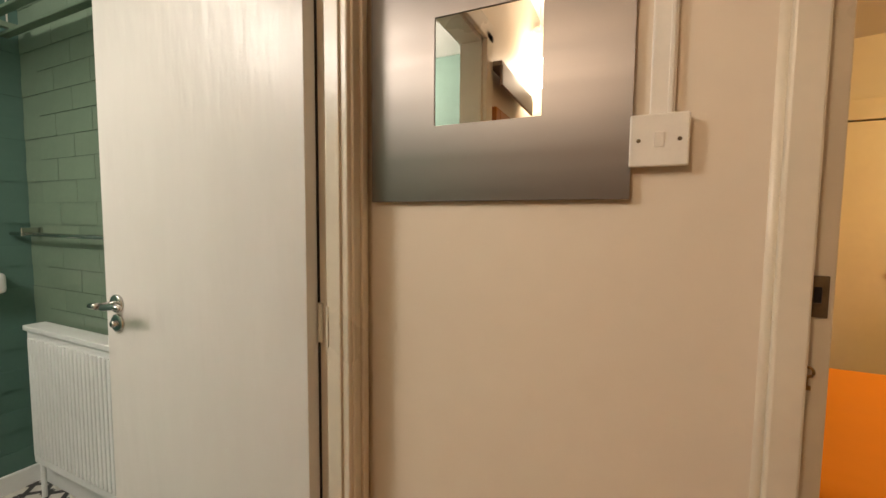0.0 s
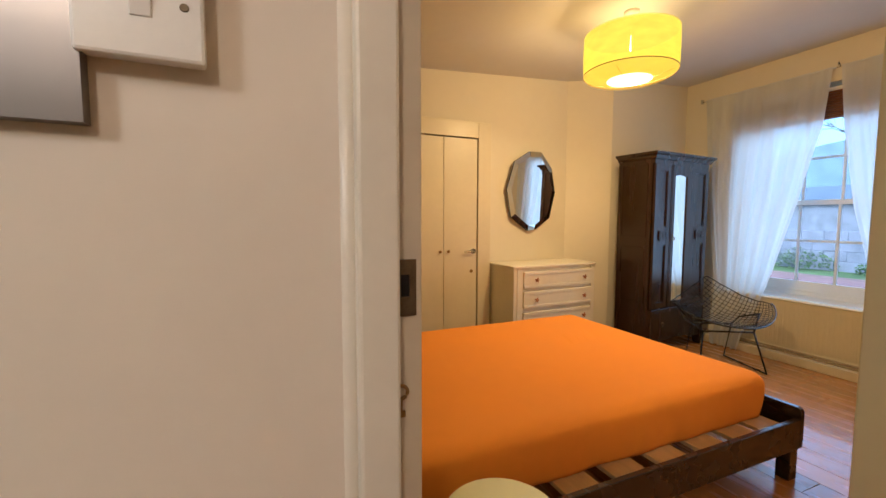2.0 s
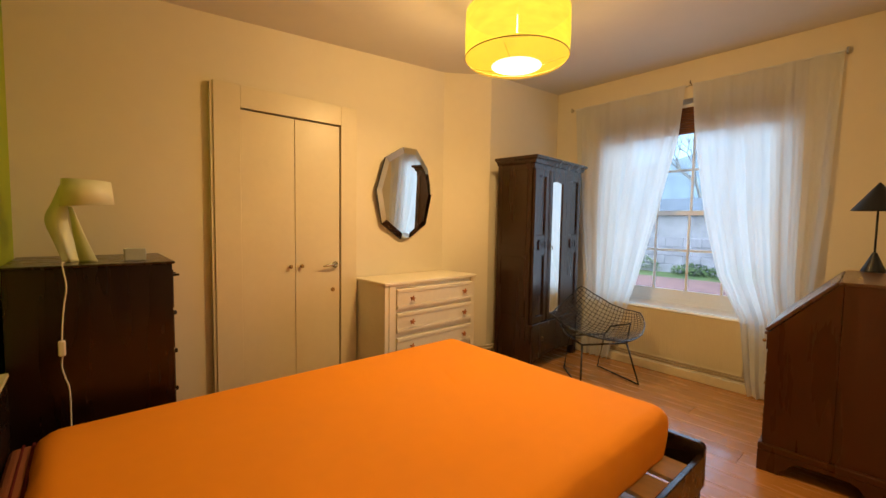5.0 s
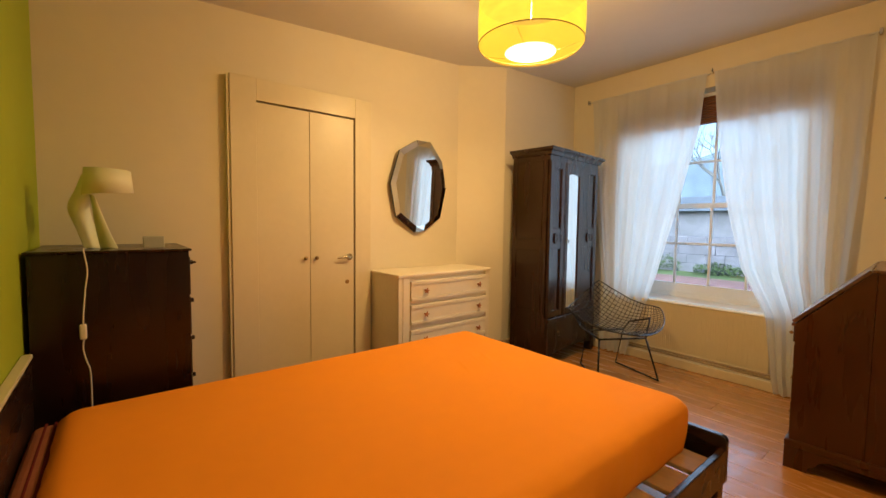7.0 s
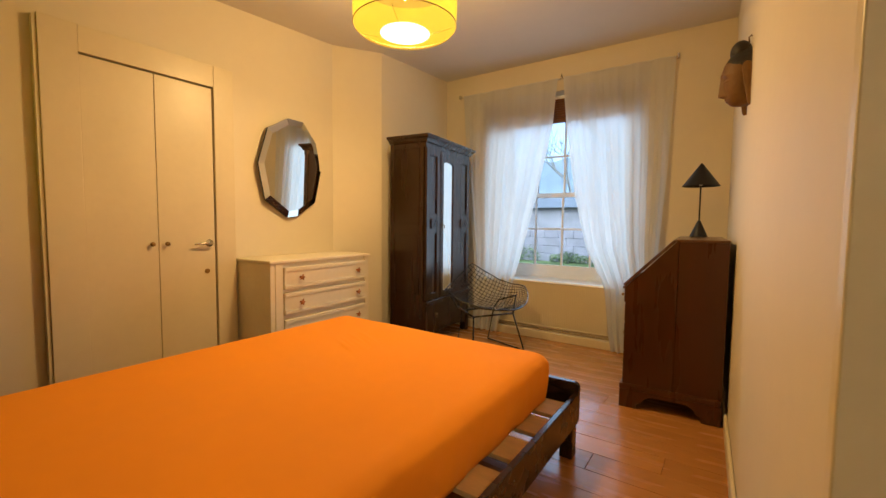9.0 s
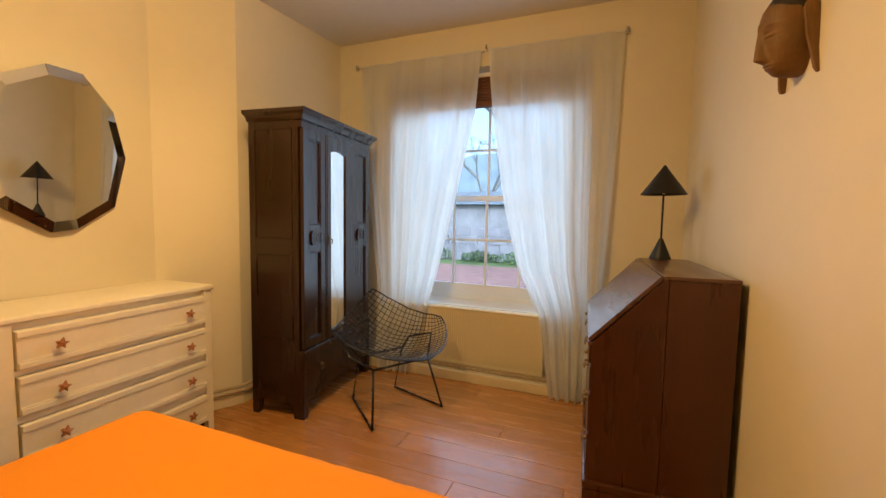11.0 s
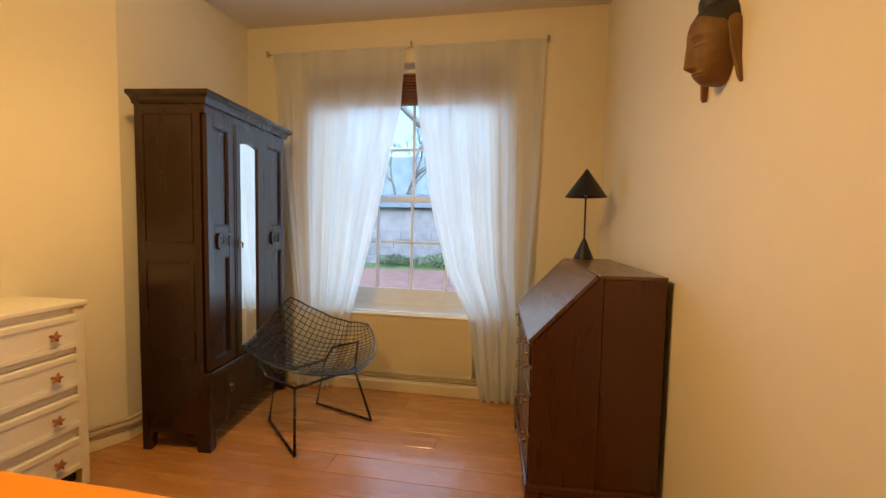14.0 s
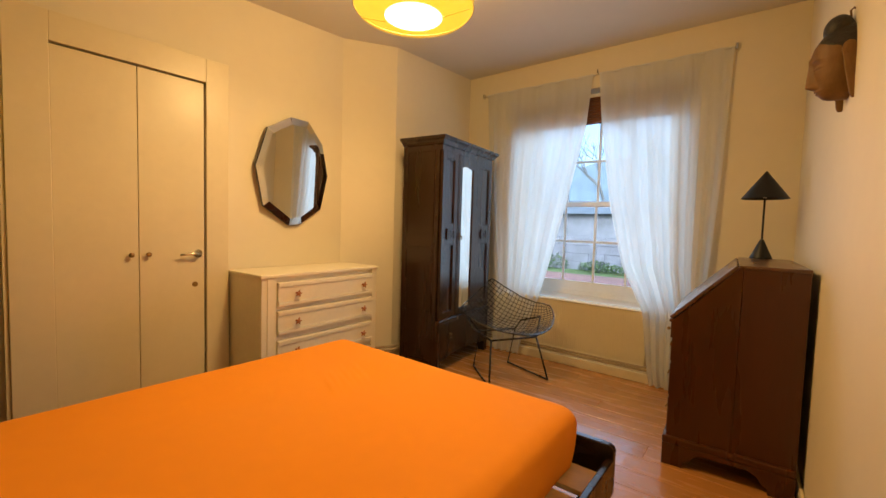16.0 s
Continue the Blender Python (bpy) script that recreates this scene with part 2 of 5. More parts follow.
def turn(ob, degrees, place=None, scale=(1, 1, 1)):
    """Turn a thing round the upright through its base, and move or resize it with its parts."""
    ob.rotation_euler = (0, 0, radians(degrees))
    ob.scale = scale
    if place:
        ob.location = place


def part(name, bm, mat, parent=None, label="", smooth=False, recalc=True):
    """One mesh object out of a bmesh in room coordinates; mat may be a list."""
    if recalc:
        bmesh.ops.recalc_face_normals(bm, faces=bm.faces)
    base = ORIGIN.get(parent.name, Vector()) if parent else Vector()
    bmesh.ops.translate(bm, vec=-base, verts=bm.verts)
    if smooth:
        for f in bm.faces:
            f.smooth = True
    me = bpy.data.meshes.new(name)
    bm.to_mesh(me)
    bm.free()
    for m in mat if isinstance(mat, list) else [mat]:
        me.materials.append(m)
    ob = new(name, me)
    if parent:
        ob.parent = parent
        ORIGIN[ob.name] = base
    return tagged(ob, label)


def add_box(bm, x0, x1, y0, y1, z0, z1):
    vs = [bm.verts.new((x, y, z)) for x in (x0, x1) for y in (y0, y1) for z in (z0, z1)]
    for f in ((0, 1, 3, 2), (4, 6, 7, 5), (0, 4, 5, 1), (2, 3, 7, 6), (0, 2, 6, 4), (1, 5, 7, 3)):
        bm.faces.new([vs[i] for i in f])
    return vs


def soften(bm, size, segments=2):
    if size:
        bmesh.ops.bevel(bm, geom=bm.edges[:], offset=size, segments=segments, affect="EDGES", profile=0.5)
    return bm


def box(x0, x1, y0, y1, z0, z1, bevel=0.003, segments=2):
    bm = bmesh.new()
    add_box(bm, x0, x1, y0, y1, z0, z1)
    return soften(bm, bevel, segments)


def boxes(rows, bevel=0.003):
    bm = bmesh.new()
    for r in rows:
        add_box(bm, *r)
    return soften(bm, bevel)


def prism(points, lift, bevel=0.003):
    """A flat outline (points in space) pushed along the vector lift."""
    bm = bmesh.new()
    a = [bm.verts.new(p) for p in points]
    b = [bm.verts.new(Vector(p) + Vector(lift)) for p in points]
    bm.faces.new(a)
    bm.faces.new(b[::-1])
    for i in range(len(a)):
        j = (i + 1) % len(a)
        bm.faces.new((a[i], b[i], b[j], a[j]))
    bmesh.ops.recalc_face_normals(bm, faces=bm.faces)
    return soften(bm, bevel)


def lathe(profile, centre, n=32, bm=None):
    """Turned shape: rows of (radius, height) round a vertical axis."""
    bm = bm or bmesh.new()
    rings = []
    for r, z in profile:
        rings.append([bm.verts.new((centre[0] + r * math.cos(2 * math.pi * i / n), centre[1] + r * math.sin(2 * math.pi * i / n), z)) for i in range(n)] if r > 1e-5 else [bm.verts.new((centre[0], centre[1], z))])
    for a, b in zip(rings, rings[1:]):
        for i in range(n):
            j = (i + 1) % n
            if len(a) == 1 and len(b) > 1:
                bm.faces.new((a[0], b[i], b[j]))
            elif len(b) == 1 and len(a) > 1:
                bm.faces.new((a[i], a[j], b[0]))
            elif len(a) > 1:
                bm.faces.new((a[i], a[j], b[j], b[i]))
    return bm


def tube(bm, points, radius, n=8, closed=False):
    """A round rod along points; radius may be a list."""
    pts = [Vector(p) for p in points]
    rings = []
    for i, p in enumerate(pts):
        before, after = pts[i - 1] if i or closed else p, pts[(i + 1) % len(pts)] if i < len(pts) - 1 or closed else p
        d = (after - before).normalized()
        up = Vector((0, 0, 1)) if abs(d.z) < 0.9 else Vector((1, 0, 0))
        s = d.cross(up).normalized()
        t = s.cross(d)
        r = radius[i] if isinstance(radius, (list, tuple)) else radius
        rings.append([bm.verts.new(p + r * (s * math.cos(2 * math.pi * k / n) + t * math.sin(2 * math.pi * k / n))) for k in range(n)])
    pairs = list(zip(rings, rings[1:])) + ([(rings[-1], rings[0])] if closed else [])
    for a, b in pairs:
        for k in range(n):
            m = (k + 1) % n
            bm.faces.new((a[k], a[m], b[m], b[k]))
    if not closed:
        bm.faces.new(rings[0][::-1])
        bm.faces.new(rings[-1])
    return bm


def ramp_at(rows, x):
    """Straight-line reading of a table of (x, value), x falling or rising."""
    rows = sorted(rows)
    return float(np.interp(x, [r[0] for r in rows], [r[1] for r in rows]))


def wall(name, *a, mat=CREAM, label="", parent=None):
    return tagged(part(name, box(*a, bevel=0), mat, parent), label, kind="structure")


def ceil_z(x):
    return 2.64 + (x - 2.2) * 0.06


# ---- large structure ----
wall("subfloor", -0.6, 4.68, -1.8, 4.3, -0.12, -0.022, mat=TAUPE)
wall("wall_hall", -0.51, 0.255, 1.10, 1.235, 0, 2.9, mat=HALLP, label="cream painted hall wall")
wall("wall_green", 0.12, 0.282, 1.235, 4.3, 0, 2.9, mat=GREEN, label="lime green painted bedroom wall")
wall("wall_closet", 0.27, 3.08, 4.13, 4.3, 0, 2.9)
tagged(part("wall_chimney", prism([(3.08, 4.13, 0), (3.50, 3.93, 0), (4.66, 3.97, 0), (4.66, 4.3, 0), (3.08, 4.3, 0)], (0, 0, 2.9), 0), CREAM), kind="structure")
tagged(part("wall_mask", prism([(1.27, 1.08, 0), (4.68, 1.195, 0), (4.68, 0.95, 0), (1.27, 0.95, 0)], (0, 0, 2.9), 0), CREAM), "cream painted bedroom wall", kind="structure")
wall("wall_over_door", 0.335, 1.27, 0.99, 1.12, 2.06, 2.9, mat=HALLP)
wall("wall_hall_east", 1.285, 1.40, -1.8, 0.95, 0, 2.9, mat=HALLP)
wall("wall_hall_south", -0.6, 1.285, -1.95, -1.8, 0, 2.9, mat=HALLP)
bm = bmesh.new()
add_box(bm, 4.66, 4.98, 0.95, 1.86, -0.3, 3)
add_box(bm, 4.66, 4.98, 3.45, 4.4, -0.3, 3)
add_box(bm, 4.66, 4.98, 1.86, 3.45, -0.3, 0.535)
add_box(bm, 4.66, 4.98, 1.86, 3.45, 2.46, 3)
tagged(part("wall_window", bm, CREAM), "cream painted window wall with deep reveals", kind="structure")
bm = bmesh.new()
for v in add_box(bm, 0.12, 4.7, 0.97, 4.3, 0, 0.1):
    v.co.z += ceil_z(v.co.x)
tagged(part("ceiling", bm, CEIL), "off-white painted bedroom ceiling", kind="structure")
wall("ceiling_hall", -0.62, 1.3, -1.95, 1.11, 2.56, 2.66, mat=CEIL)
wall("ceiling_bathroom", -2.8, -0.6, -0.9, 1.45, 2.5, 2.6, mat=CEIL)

# skirtings, boxed along the window wall with heating pipes on top
for name, pts in (
    ("baseboard_window", [(4.44, 1.20, 0), (4.44, 3.96, 0), (4.658, 3.96, 0), (4.658, 1.20, 0)]),
    ("baseboard_chimney", [(3.06, 4.10, 0), (3.48, 3.895, 0), (4.44, 3.94, 0), (4.44, 3.96, 0), (3.50, 3.928, 0), (3.085, 4.128, 0)]),
    ("baseboard_mask", [(1.29, 1.10, 0), (4.44, 1.205, 0), (4.44, 1.190, 0), (1.29, 1.082, 0)]),
):
    tagged(part(name, prism(pts, (0, 0, 0.076), 0.004), GLOSS), "cream painted skirting board", kind="structure")
heating = thing("heating_pipe", (4.5, 2.6, 0.08), "pair of painted heating pipes along the skirting", "pipe")
for z in (0.086, 0.108):
    bm = tube(bmesh.new(), [(4.50, 1.28, z), (4.50, 3.90, z)], 0.009)
    part("pipe", bm, PIPE, heating, smooth=True)
heating2 = thing("heating_pipe", (3.3, 3.9, 0.09), "pair of painted heating pipes on the chimney skirting", "pipe")
for z in (0.096, 0.128):
    bm = tube(bmesh.new(), [(2.2, 4.09, z), (3.07, 4.09, z), (3.47, 3.885, z), (4.4, 3.91, z)], 0.011)
    part("pipe", bm, PIPE, heating2, smooth=True)

# ---- bedroom doorway ----
tagged(part("door_lining", box(0.302, 0.342, 1.116, 1.235, 0, 2.06, 0.002), HALLG), "cream gloss door lining with chipped edge", kind="structure")
tagged(part("trim_door", box(0.262, 0.306, 1.082, 1.128, 0, 2.12, 0.004), HALLG), kind="structure")
tagged(part("trim_bead", tube(bmesh.new(), [(0.257, 1.106, 0), (0.257, 1.106, 2.2)], 0.011, 10), HALLG, smooth=True), kind="structure")
tagged(part("trim_door_right", prism([(1.262, 0.95, 0), (1.262, 1.082, 0), (1.29, 1.084, 0), (1.29, 0.95, 0)], (0, 0, 2.06), 0.003), GLOSS), kind="structure")
door2 = thing("door", (1.25, 0.99, 0), "cream painted bedroom door standing open into the hall", "door")
part("leaf", box(1.235, 1.275, 0.20, 0.9495, 0.01, 2.03, 0.002), OLIVE, door2)
for z in (0.25, 1.0, 1.8):
    part("hinge", tube(bmesh.new(), [(1.232, 0.944, z - 0.04), (1.232, 0.944, z + 0.04)], 0.006), OLDBRASS, door2)
keep = thing("strike_plate", (0.32, 1.114, 1.18), "dull brass strike plate let into the door lining", "lock")
plate = part("plate", boxes([(0.307, 0.334, 1.113, 1.118, 1.183, 1.205), (0.307, 0.334, 1.113, 1.118, 1.230, 1.247), (0.307, 0.316, 1.113, 1.118, 1.205, 1.230), (0.326, 0.334, 1.113, 1.118, 1.205, 1.230)], 0.0), OLDBRASS, keep)
part("recess", box(0.316, 0.326, 1.1155, 1.1175, 1.205, 1.230, 0), BLACKM, keep)
for z in (1.190, 1.241):
    part("screw", lathe([(0, -0.001), (0.0028, 0), (0.003, 0.0012)], (0, 0)), OLDBRASS, keep).matrix_basis = pose(0.0005, -0.0012, z - 1.18, 90, 0, 0)
key = thing("key", (0.313, 1.105, 1.09), "small brass key hanging in a keyhole of the door lining", "key")
bm = bmesh.new()
tube(bm, [(0.313 + 0.0075 * math.cos(a), 1.106, 1.099 + 0.0075 * math.sin(a)) for a in np.linspace(0, 2 * math.pi, 16, endpoint=False)], 0.0022, 6, True)
part("bow", bm, BRASS, key, smooth=True)
part("shank", tube(bmesh.new(), [(0.313, 1.106, 1.092), (0.3125, 1.107, 1.070)], 0.002, 6), BRASS, key)
part("bit", box(0.3125, 0.318, 1.1055, 1.108, 1.070, 1.077, 0), BRASS, key)
bm = bmesh.new()
for v, z in ((0.305, 1.335), (0.304, 1.352), (0.3055, 1.30)):
    bmesh.ops.create_icosphere(bm, subdivisions=1, radius=0.0022, matrix=Matrix.Translation((v, 1.1160, z)))
tagged(part("paint_chips", bm, OLDBRASS), "chips in the paint of the door lining", "paint chip", kind="stuff")

# ---- bedroom: built-in closet ----
def build_closet():
    c = thing("closet", (1.65, 4.10, 0), "cream painted built-in closet with a pair of flush doors", "closet")
    part("frame", boxes([(1.165, 1.322, 4.078, 4.13, 0, 2.172), (2.022, 2.155, 4.078, 4.13, 0, 2.172), (1.322, 2.022, 4.078, 4.13, 2.030, 2.172)], 0.003), GLOSS, c)
    part("shadow_gap", boxes([(1.322, 2.022, 4.115, 4.128, 0, 2.030)], 0), BLACKM, c)
    a = part("door", box(1.322, 1.670, 4.084, 4.112, 0.02, 2.019, 0.003), GLOSS, c)
    b = part("door", box(1.673, 2.010, 4.084, 4.112, 0.02, 2.019, 0.003), GLOSS, c)
    for door, x in ((a, 1.632), (b, 1.712)):
        bm = lathe([(0, 0), (0.006, 0), (0.006, 0.012), (0.013, 0.018), (0.014, 0.026), (0.008, 0.032), (0, 0.033)], (0, 0), 16)
        bmesh.ops.transform(bm, matrix=pose(x, 4.084, 0.992, 90, 0, 0), verts=bm.verts)
        part("knob", bm, BRASS, door, "small brass knob", smooth=True)
    bm = lathe([(0, 0), (0.024, 0), (0.025, 0.006), (0.010, 0.009), (0.010, 0.040), (0, 0.042)], (0, 0), 20)
    bmesh.ops.transform(bm, matrix=pose(1.972, 4.084, 0.988, 90, 0, 0), verts=bm.verts)
    tube(bm, [(1.975, 4.046, 0.988), (1.94, 4.043, 0.990), (1.90, 4.047, 0.987), (1.865, 4.050, 0.984)], [0.009, 0.009, 0.008, 0.006], 10)
    part("lever_handle", bm, STEEL, b, "chrome lever handle", smooth=True)
    bm = lathe([(0, 0), (0.016, 0), (0.016, 0.004), (0, 0.005)], (0, 0), 18)
    bmesh.ops.transform(bm, matrix=pose(1.955, 4.084, 0.800, 90, 0, 0), verts=bm.verts)
    part("escutcheon", bm, BRASS, b, "round brass keyhole cover")
    wall("wall_closet_side", 1.149, 1.164, 4.088, 4.132, 0, 2.16, mat=CREAM)


# ---- bevelled wall mirror ----
def build_mirror():
    m = thing("wall_mirror", (2.62, 4.13, 1.17), "tall faceted silver wall mirror on the cream wall", "mirror")
    # ten unequal sides; the head hangs a little forward of the foot
    rim = [(2.586, 1.945), (2.735, 1.945), (2.873, 1.795), (2.928, 1.570), (2.867, 1.300), (2.695, 1.187), (2.588, 1.172), (2.386, 1.303), (2.326, 1.575), (2.407, 1.840)]
    cx, cz = 2.627, 1.560
    lean = 0.072

    def at(x, z, back=0.0):
        return (x, 4.098 - 0.030 * (z - 1.17) + lean * (x - cx) + back, z)

    outer = [at(x, z) for x, z in rim]
    inner = [at(cx + 0.845 * (x - cx), cz + 0.872 * (z - cz), -0.008) for x, z in rim]
    part("backing", prism([(x, w + 0.003, z) for x, w, z in outer], (0, 0.018, 0), 0), BLACKM, m)
    bm = bmesh.new()
    bm.faces.new([bm.verts.new(p) for p in inner])
    part("glass", bm, MIRROR, m, recalc=False)
    for i in range(10):
        j = (i + 1) % 10
        bm = bmesh.new()
        tilt = 0.0015 * ((i * 7) % 5 - 2)
        o1, o2 = Vector(outer[i]), Vector(outer[j])
        bm.faces.new([bm.verts.new(p) for p in (o1 + Vector((0, tilt, 0)), o2 + Vector((0, tilt, 0)), inner[j], inner[i])])
        part("bevel", bm, MIRROR, m, recalc=False)


# ---- chest of drawers ----
def star(bm, x, y, z, r, rows=2):
    n = 10
    ring = [(x + (r if i % 2 == 0 else r * 0.48) * math.sin(2 * math.pi * i / n + 0.25), z + (r if i % 2 == 0 else r * 0.48) * math.cos(2 * math.pi * i / n + 0.25)) for i in range(n)]
    back = [bm.verts.new((a, y, b)) for a, b in ring]
    front = [bm.verts.new((a, y - 0.008, b)) for a, b in ring]
    tip = bm.verts.new((x, y - 0.014, z))
    bm.faces.new(back)
    for i in range(n):
        j = (i + 1) % n
        bm.faces.new((back[i], back[j], front[j], front[i]))
        bm.faces.new((front[i], front[j], tip))


def build_chest():
    c = thing("chest_of_drawers", (2.69, 3.69, 0), "worn white painted chest of drawers with copper star knobs", "chest of drawers")
    part("carcass", boxes([(2.19, 2.225, 3.705, 4.10, 0.0, 0.842), (3.085, 3.12, 3.705, 4.10, 0.0, 0.842), (2.225, 3.085, 3.72, 4.10, 0.10, 0.842)], 0.003), CHESTP, c)
    part("top", box(2.18, 3.13, 3.692, 4.11, 0.842, 0.866, 0.006), CHESTP, c)
    part("stile", box(2.225, 2.285, 3.700, 3.722, 0.09, 0.842, 0.003), CHESTP, c)
    part("stile", box(3.072, 3.085, 3.700, 3.722, 0.09, 0.842, 0.002), CHESTP, c)
    tops = (0.812, 0.634, 0.447, 0.252)
    for i, top in enumerate(tops):
        low = top - 0.150
        if i < 3:
            part("rail", box(2.285, 3.072, 3.706, 3.722, tops[i + 1] + 0.004, low - 0.003, 0.002), CHESTP, c)
        d = part("drawer", box(2.290, 3.068, 3.692, 3.725, low, top, 0.003), CHESTP, c)
        part("groove", boxes([(2.292, 3.066, 3.6885, 3.694, top - 0.034, top - 0.031), (2.292, 3.066, 3.6885, 3.694, low + 0.029, low + 0.032)], 0), CHESTP, d)
        part("bead", boxes([(2.292, 3.066, 3.684, 3.695, low + 0.002, low + 0.026), (2.292, 3.066, 3.686, 3.695, top - 0.028, top - 0.002)], 0.003), CHESTP, d)
        for x in (2.415, 2.965):
            bm = bmesh.new()
            tube(bm, [(x, 3.692, (top + low) / 2), (x, 3.666, (top + low) / 2)], 0.006, 8)
            star(bm, x, 3.668, (top + low) / 2, 0.024)
            part("knob", bm, KNOB, d, "copper star-shaped knob")
    part("plinth", box(2.225, 3.085, 3.74, 3.76, 0.03, 0.10, 0.002), BLACKM, c)
    turn(c, 1.6, (2.69, 3.708, 0), (1.02, 1, 1.008))


# ---- wardrobe ----
def panel_door(parent, x0, x1, z0, z1, y, mat, split=None):
    w = 0.055
    cells = [(z0 + w, z1 - w)] if split is None else [(z0 + w, split - 0.085), (split + 0.085, z1 - w)]
    rows = [(x0, x0 + w, y, y + 0.024, z0, z1), (x1 - w, x1, y, y + 0.024, z0, z1), (x0 + w, x1 - w, y, y + 0.024, z0, z0 + w), (x0 + w, x1 - w, y, y + 0.024, z1 - w, z1)]
    if split is not None:
        rows.append((x0 + w, x1 - w, y, y + 0.024, split - 0.085, split + 0.085))
    d = part("door", boxes(rows, 0.002), mat, parent)
    for a, b in cells:
        part("door_panel", box(x0 + w - 0.002, x1 - w + 0.002, y + 0.013, y + 0.022, a - 0.002, b + 0.002, 0), mat, d)
        part("beading", boxes([(x0 + w, x0 + w + 0.009, y + 0.004, y + 0.014, a, b), (x1 - w - 0.009, x1 - w, y + 0.004, y + 0.014, a, b), (x0 + w, x1 - w, y + 0.004, y + 0.014, a, a + 0.009), (x0 + w, x1 - w, y + 0.004, y + 0.014, b - 0.009, b)], 0.003), mat, d)
    return d


def build_wardrobe():
    w = thing("wardrobe", (3.93, 3.6, 0), "dark oak wardrobe with a mirror door and carved rosettes", "wardrobe")
    x0, x1, y0, y1 = 3.468, 4.385, 3.415, 3.79
    for a in (x0, x1 - 0.04):
        part("side", prism([(a, y0 + 0.028, 0), (a, y0 + 0.07, 0), (a, y0 + 0.085, 0.10), (a, y1 - 0.06, 0.10), (a, y1 - 0.045, 0), (a, y1, 0), (a, y1, 1.85), (a, y0 + 0.028, 1.85)], (0.04, 0, 0), 0.002), WARD, w)
    part("back", box(x0 + 0.04, x1 - 0.04, y1 - 0.02, y1, 0.1, 1.85, 0), WARD, w)
    part("floor", box(x0 + 0.04, x1 - 0.04, y0 + 0.03, y1 - 0.02, 0.42, 0.45, 0), WARD, w)
    part("top", box(x0 + 0.04, x1 - 0.04, y0 + 0.03, y1 - 0.02, 1.80, 1.85, 0), WARD, w)
    for z0, z1 in ((0.50, 1.03), (1.13, 1.80)):
        part("side_panel", boxes([(x0 - 0.006, x0 + 0.001, y0 + 0.07, y0 + 0.078, z0, z1), (x0 - 0.006, x0 + 0.001, y1 - 0.05, y1 - 0.042, z0, z1), (x0 - 0.006, x0 + 0.001, y0 + 0.078, y1 - 0.05, z0, z0 + 0.008), (x0 - 0.006, x0 + 0.001, y0 + 0.078, y1 - 0.05, z1 - 0.008, z1)], 0.002), WARD, w)
    outline = [(0.0, 1.842), (0.010, 1.846), (0.014, 1.862), (0.024, 1.876), (0.038, 1.886), (0.042, 1.890), (0.042, 1.908)]
    bm = bmesh.new()
    rings = [[bm.verts.new(p) for p in ((x0 - o, y0 - o, z), (x1 + o, y0 - o, z), (x1 + o, y1 + 0.3 * o, z), (x0 - o, y1 + 0.3 * o, z))] for o, z in outline]
    for a, b in zip(rings, rings[1:]):
        for i in range(4):
            bm.faces.new((a[i], a[(i + 1) % 4], b[(i + 1) % 4], b[i]))
    bm.faces.new(rings[-1])
    bm.faces.new(rings[0][::-1])
    part("cornice", bm, WARD, w)
    part("top_rail", box(x0, x1, y0 + 0.004, y0 + 0.03, 1.80, 1.846, 0.002), WARD, w)
    left = panel_door(w, x0 + 0.012, 3.725, 0.445, 1.80, y0, WARD, 1.135)
    right = panel_door(w, 4.075, x1 - 0.012, 0.445, 1.80, y0, WARD, 1.135)
    part("stile", box(3.725, 3.738, y0 - 0.004, y0 + 0.024, 0.445, 1.80, 0.002), WARD, w)
    part("stile", box(4.062, 4.075, y0 - 0.004, y0 + 0.024, 0.445, 1.80, 0.002), WARD, w)
    # mirror door with an arched head
    mx0, mx1, mz0, mz1 = 3.785, 3.985, 0.50, 1.715
    arch = [(mx0 + (mx1 - mx0) * i / 10, mz1 - 0.016 + 0.016 * math.sin(math.pi * i / 10)) for i in range(11)]
    mid = part("door", boxes([(3.741, mx0, y0 - 0.006, y0 + 0.02, 0.447, 1.798), (mx1, 4.059, y0 - 0.006, y0 + 0.02, 0.447, 1.798), (mx0, mx1, y0 - 0.006, y0 + 0.02, 0.447, mz0)], 0.002), WARD, w)
    part("door_head", prism([(mx0, y0 - 0.006, 1.798)] + [(a, y0 - 0.006, b) for a, b in arch] + [(mx1, y0 - 0.006, 1.798)], (0, 0.026, 0), 0), WARD, mid)
    bm = bmesh.new()
    bm.faces.new([bm.verts.new(p) for p in [(mx0, y0 + 0.004, mz0), (mx1, y0 + 0.004, mz0)] + [(a, y0 + 0.004, b) for a, b in arch[::-1]]])
    part("mirror", bm, MIRROR, mid, "narrow arched mirror", recalc=False)
    part("backing", box(mx0 - 0.004, mx1 + 0.004, y0 + 0.008, y0 + 0.016, mz0, mz1 + 0.01, 0), WARD, mid)
    for door, x in ((left, 3.608), (right, 4.215)):
        bm = bmesh.new()
        add_box(bm, x - 0.058, x + 0.058, y0 - 0.008, y0, 1.092, 1.182)
        bmesh.ops.bevel(bm, geom=bm.edges[:], offset=0.012, segments=2, affect="EDGES")
        for k in range(8):
            a = 2 * math.pi * k / 8
            bmesh.ops.create_icosphere(bm, subdivisions=1, radius=0.012, matrix=Matrix.Translation((x + 0.032 * math.cos(a), y0 - 0.007, 1.137 + 0.028 * math.sin(a))) @ Matrix.Diagonal((1, 0.4, 1, 1)))
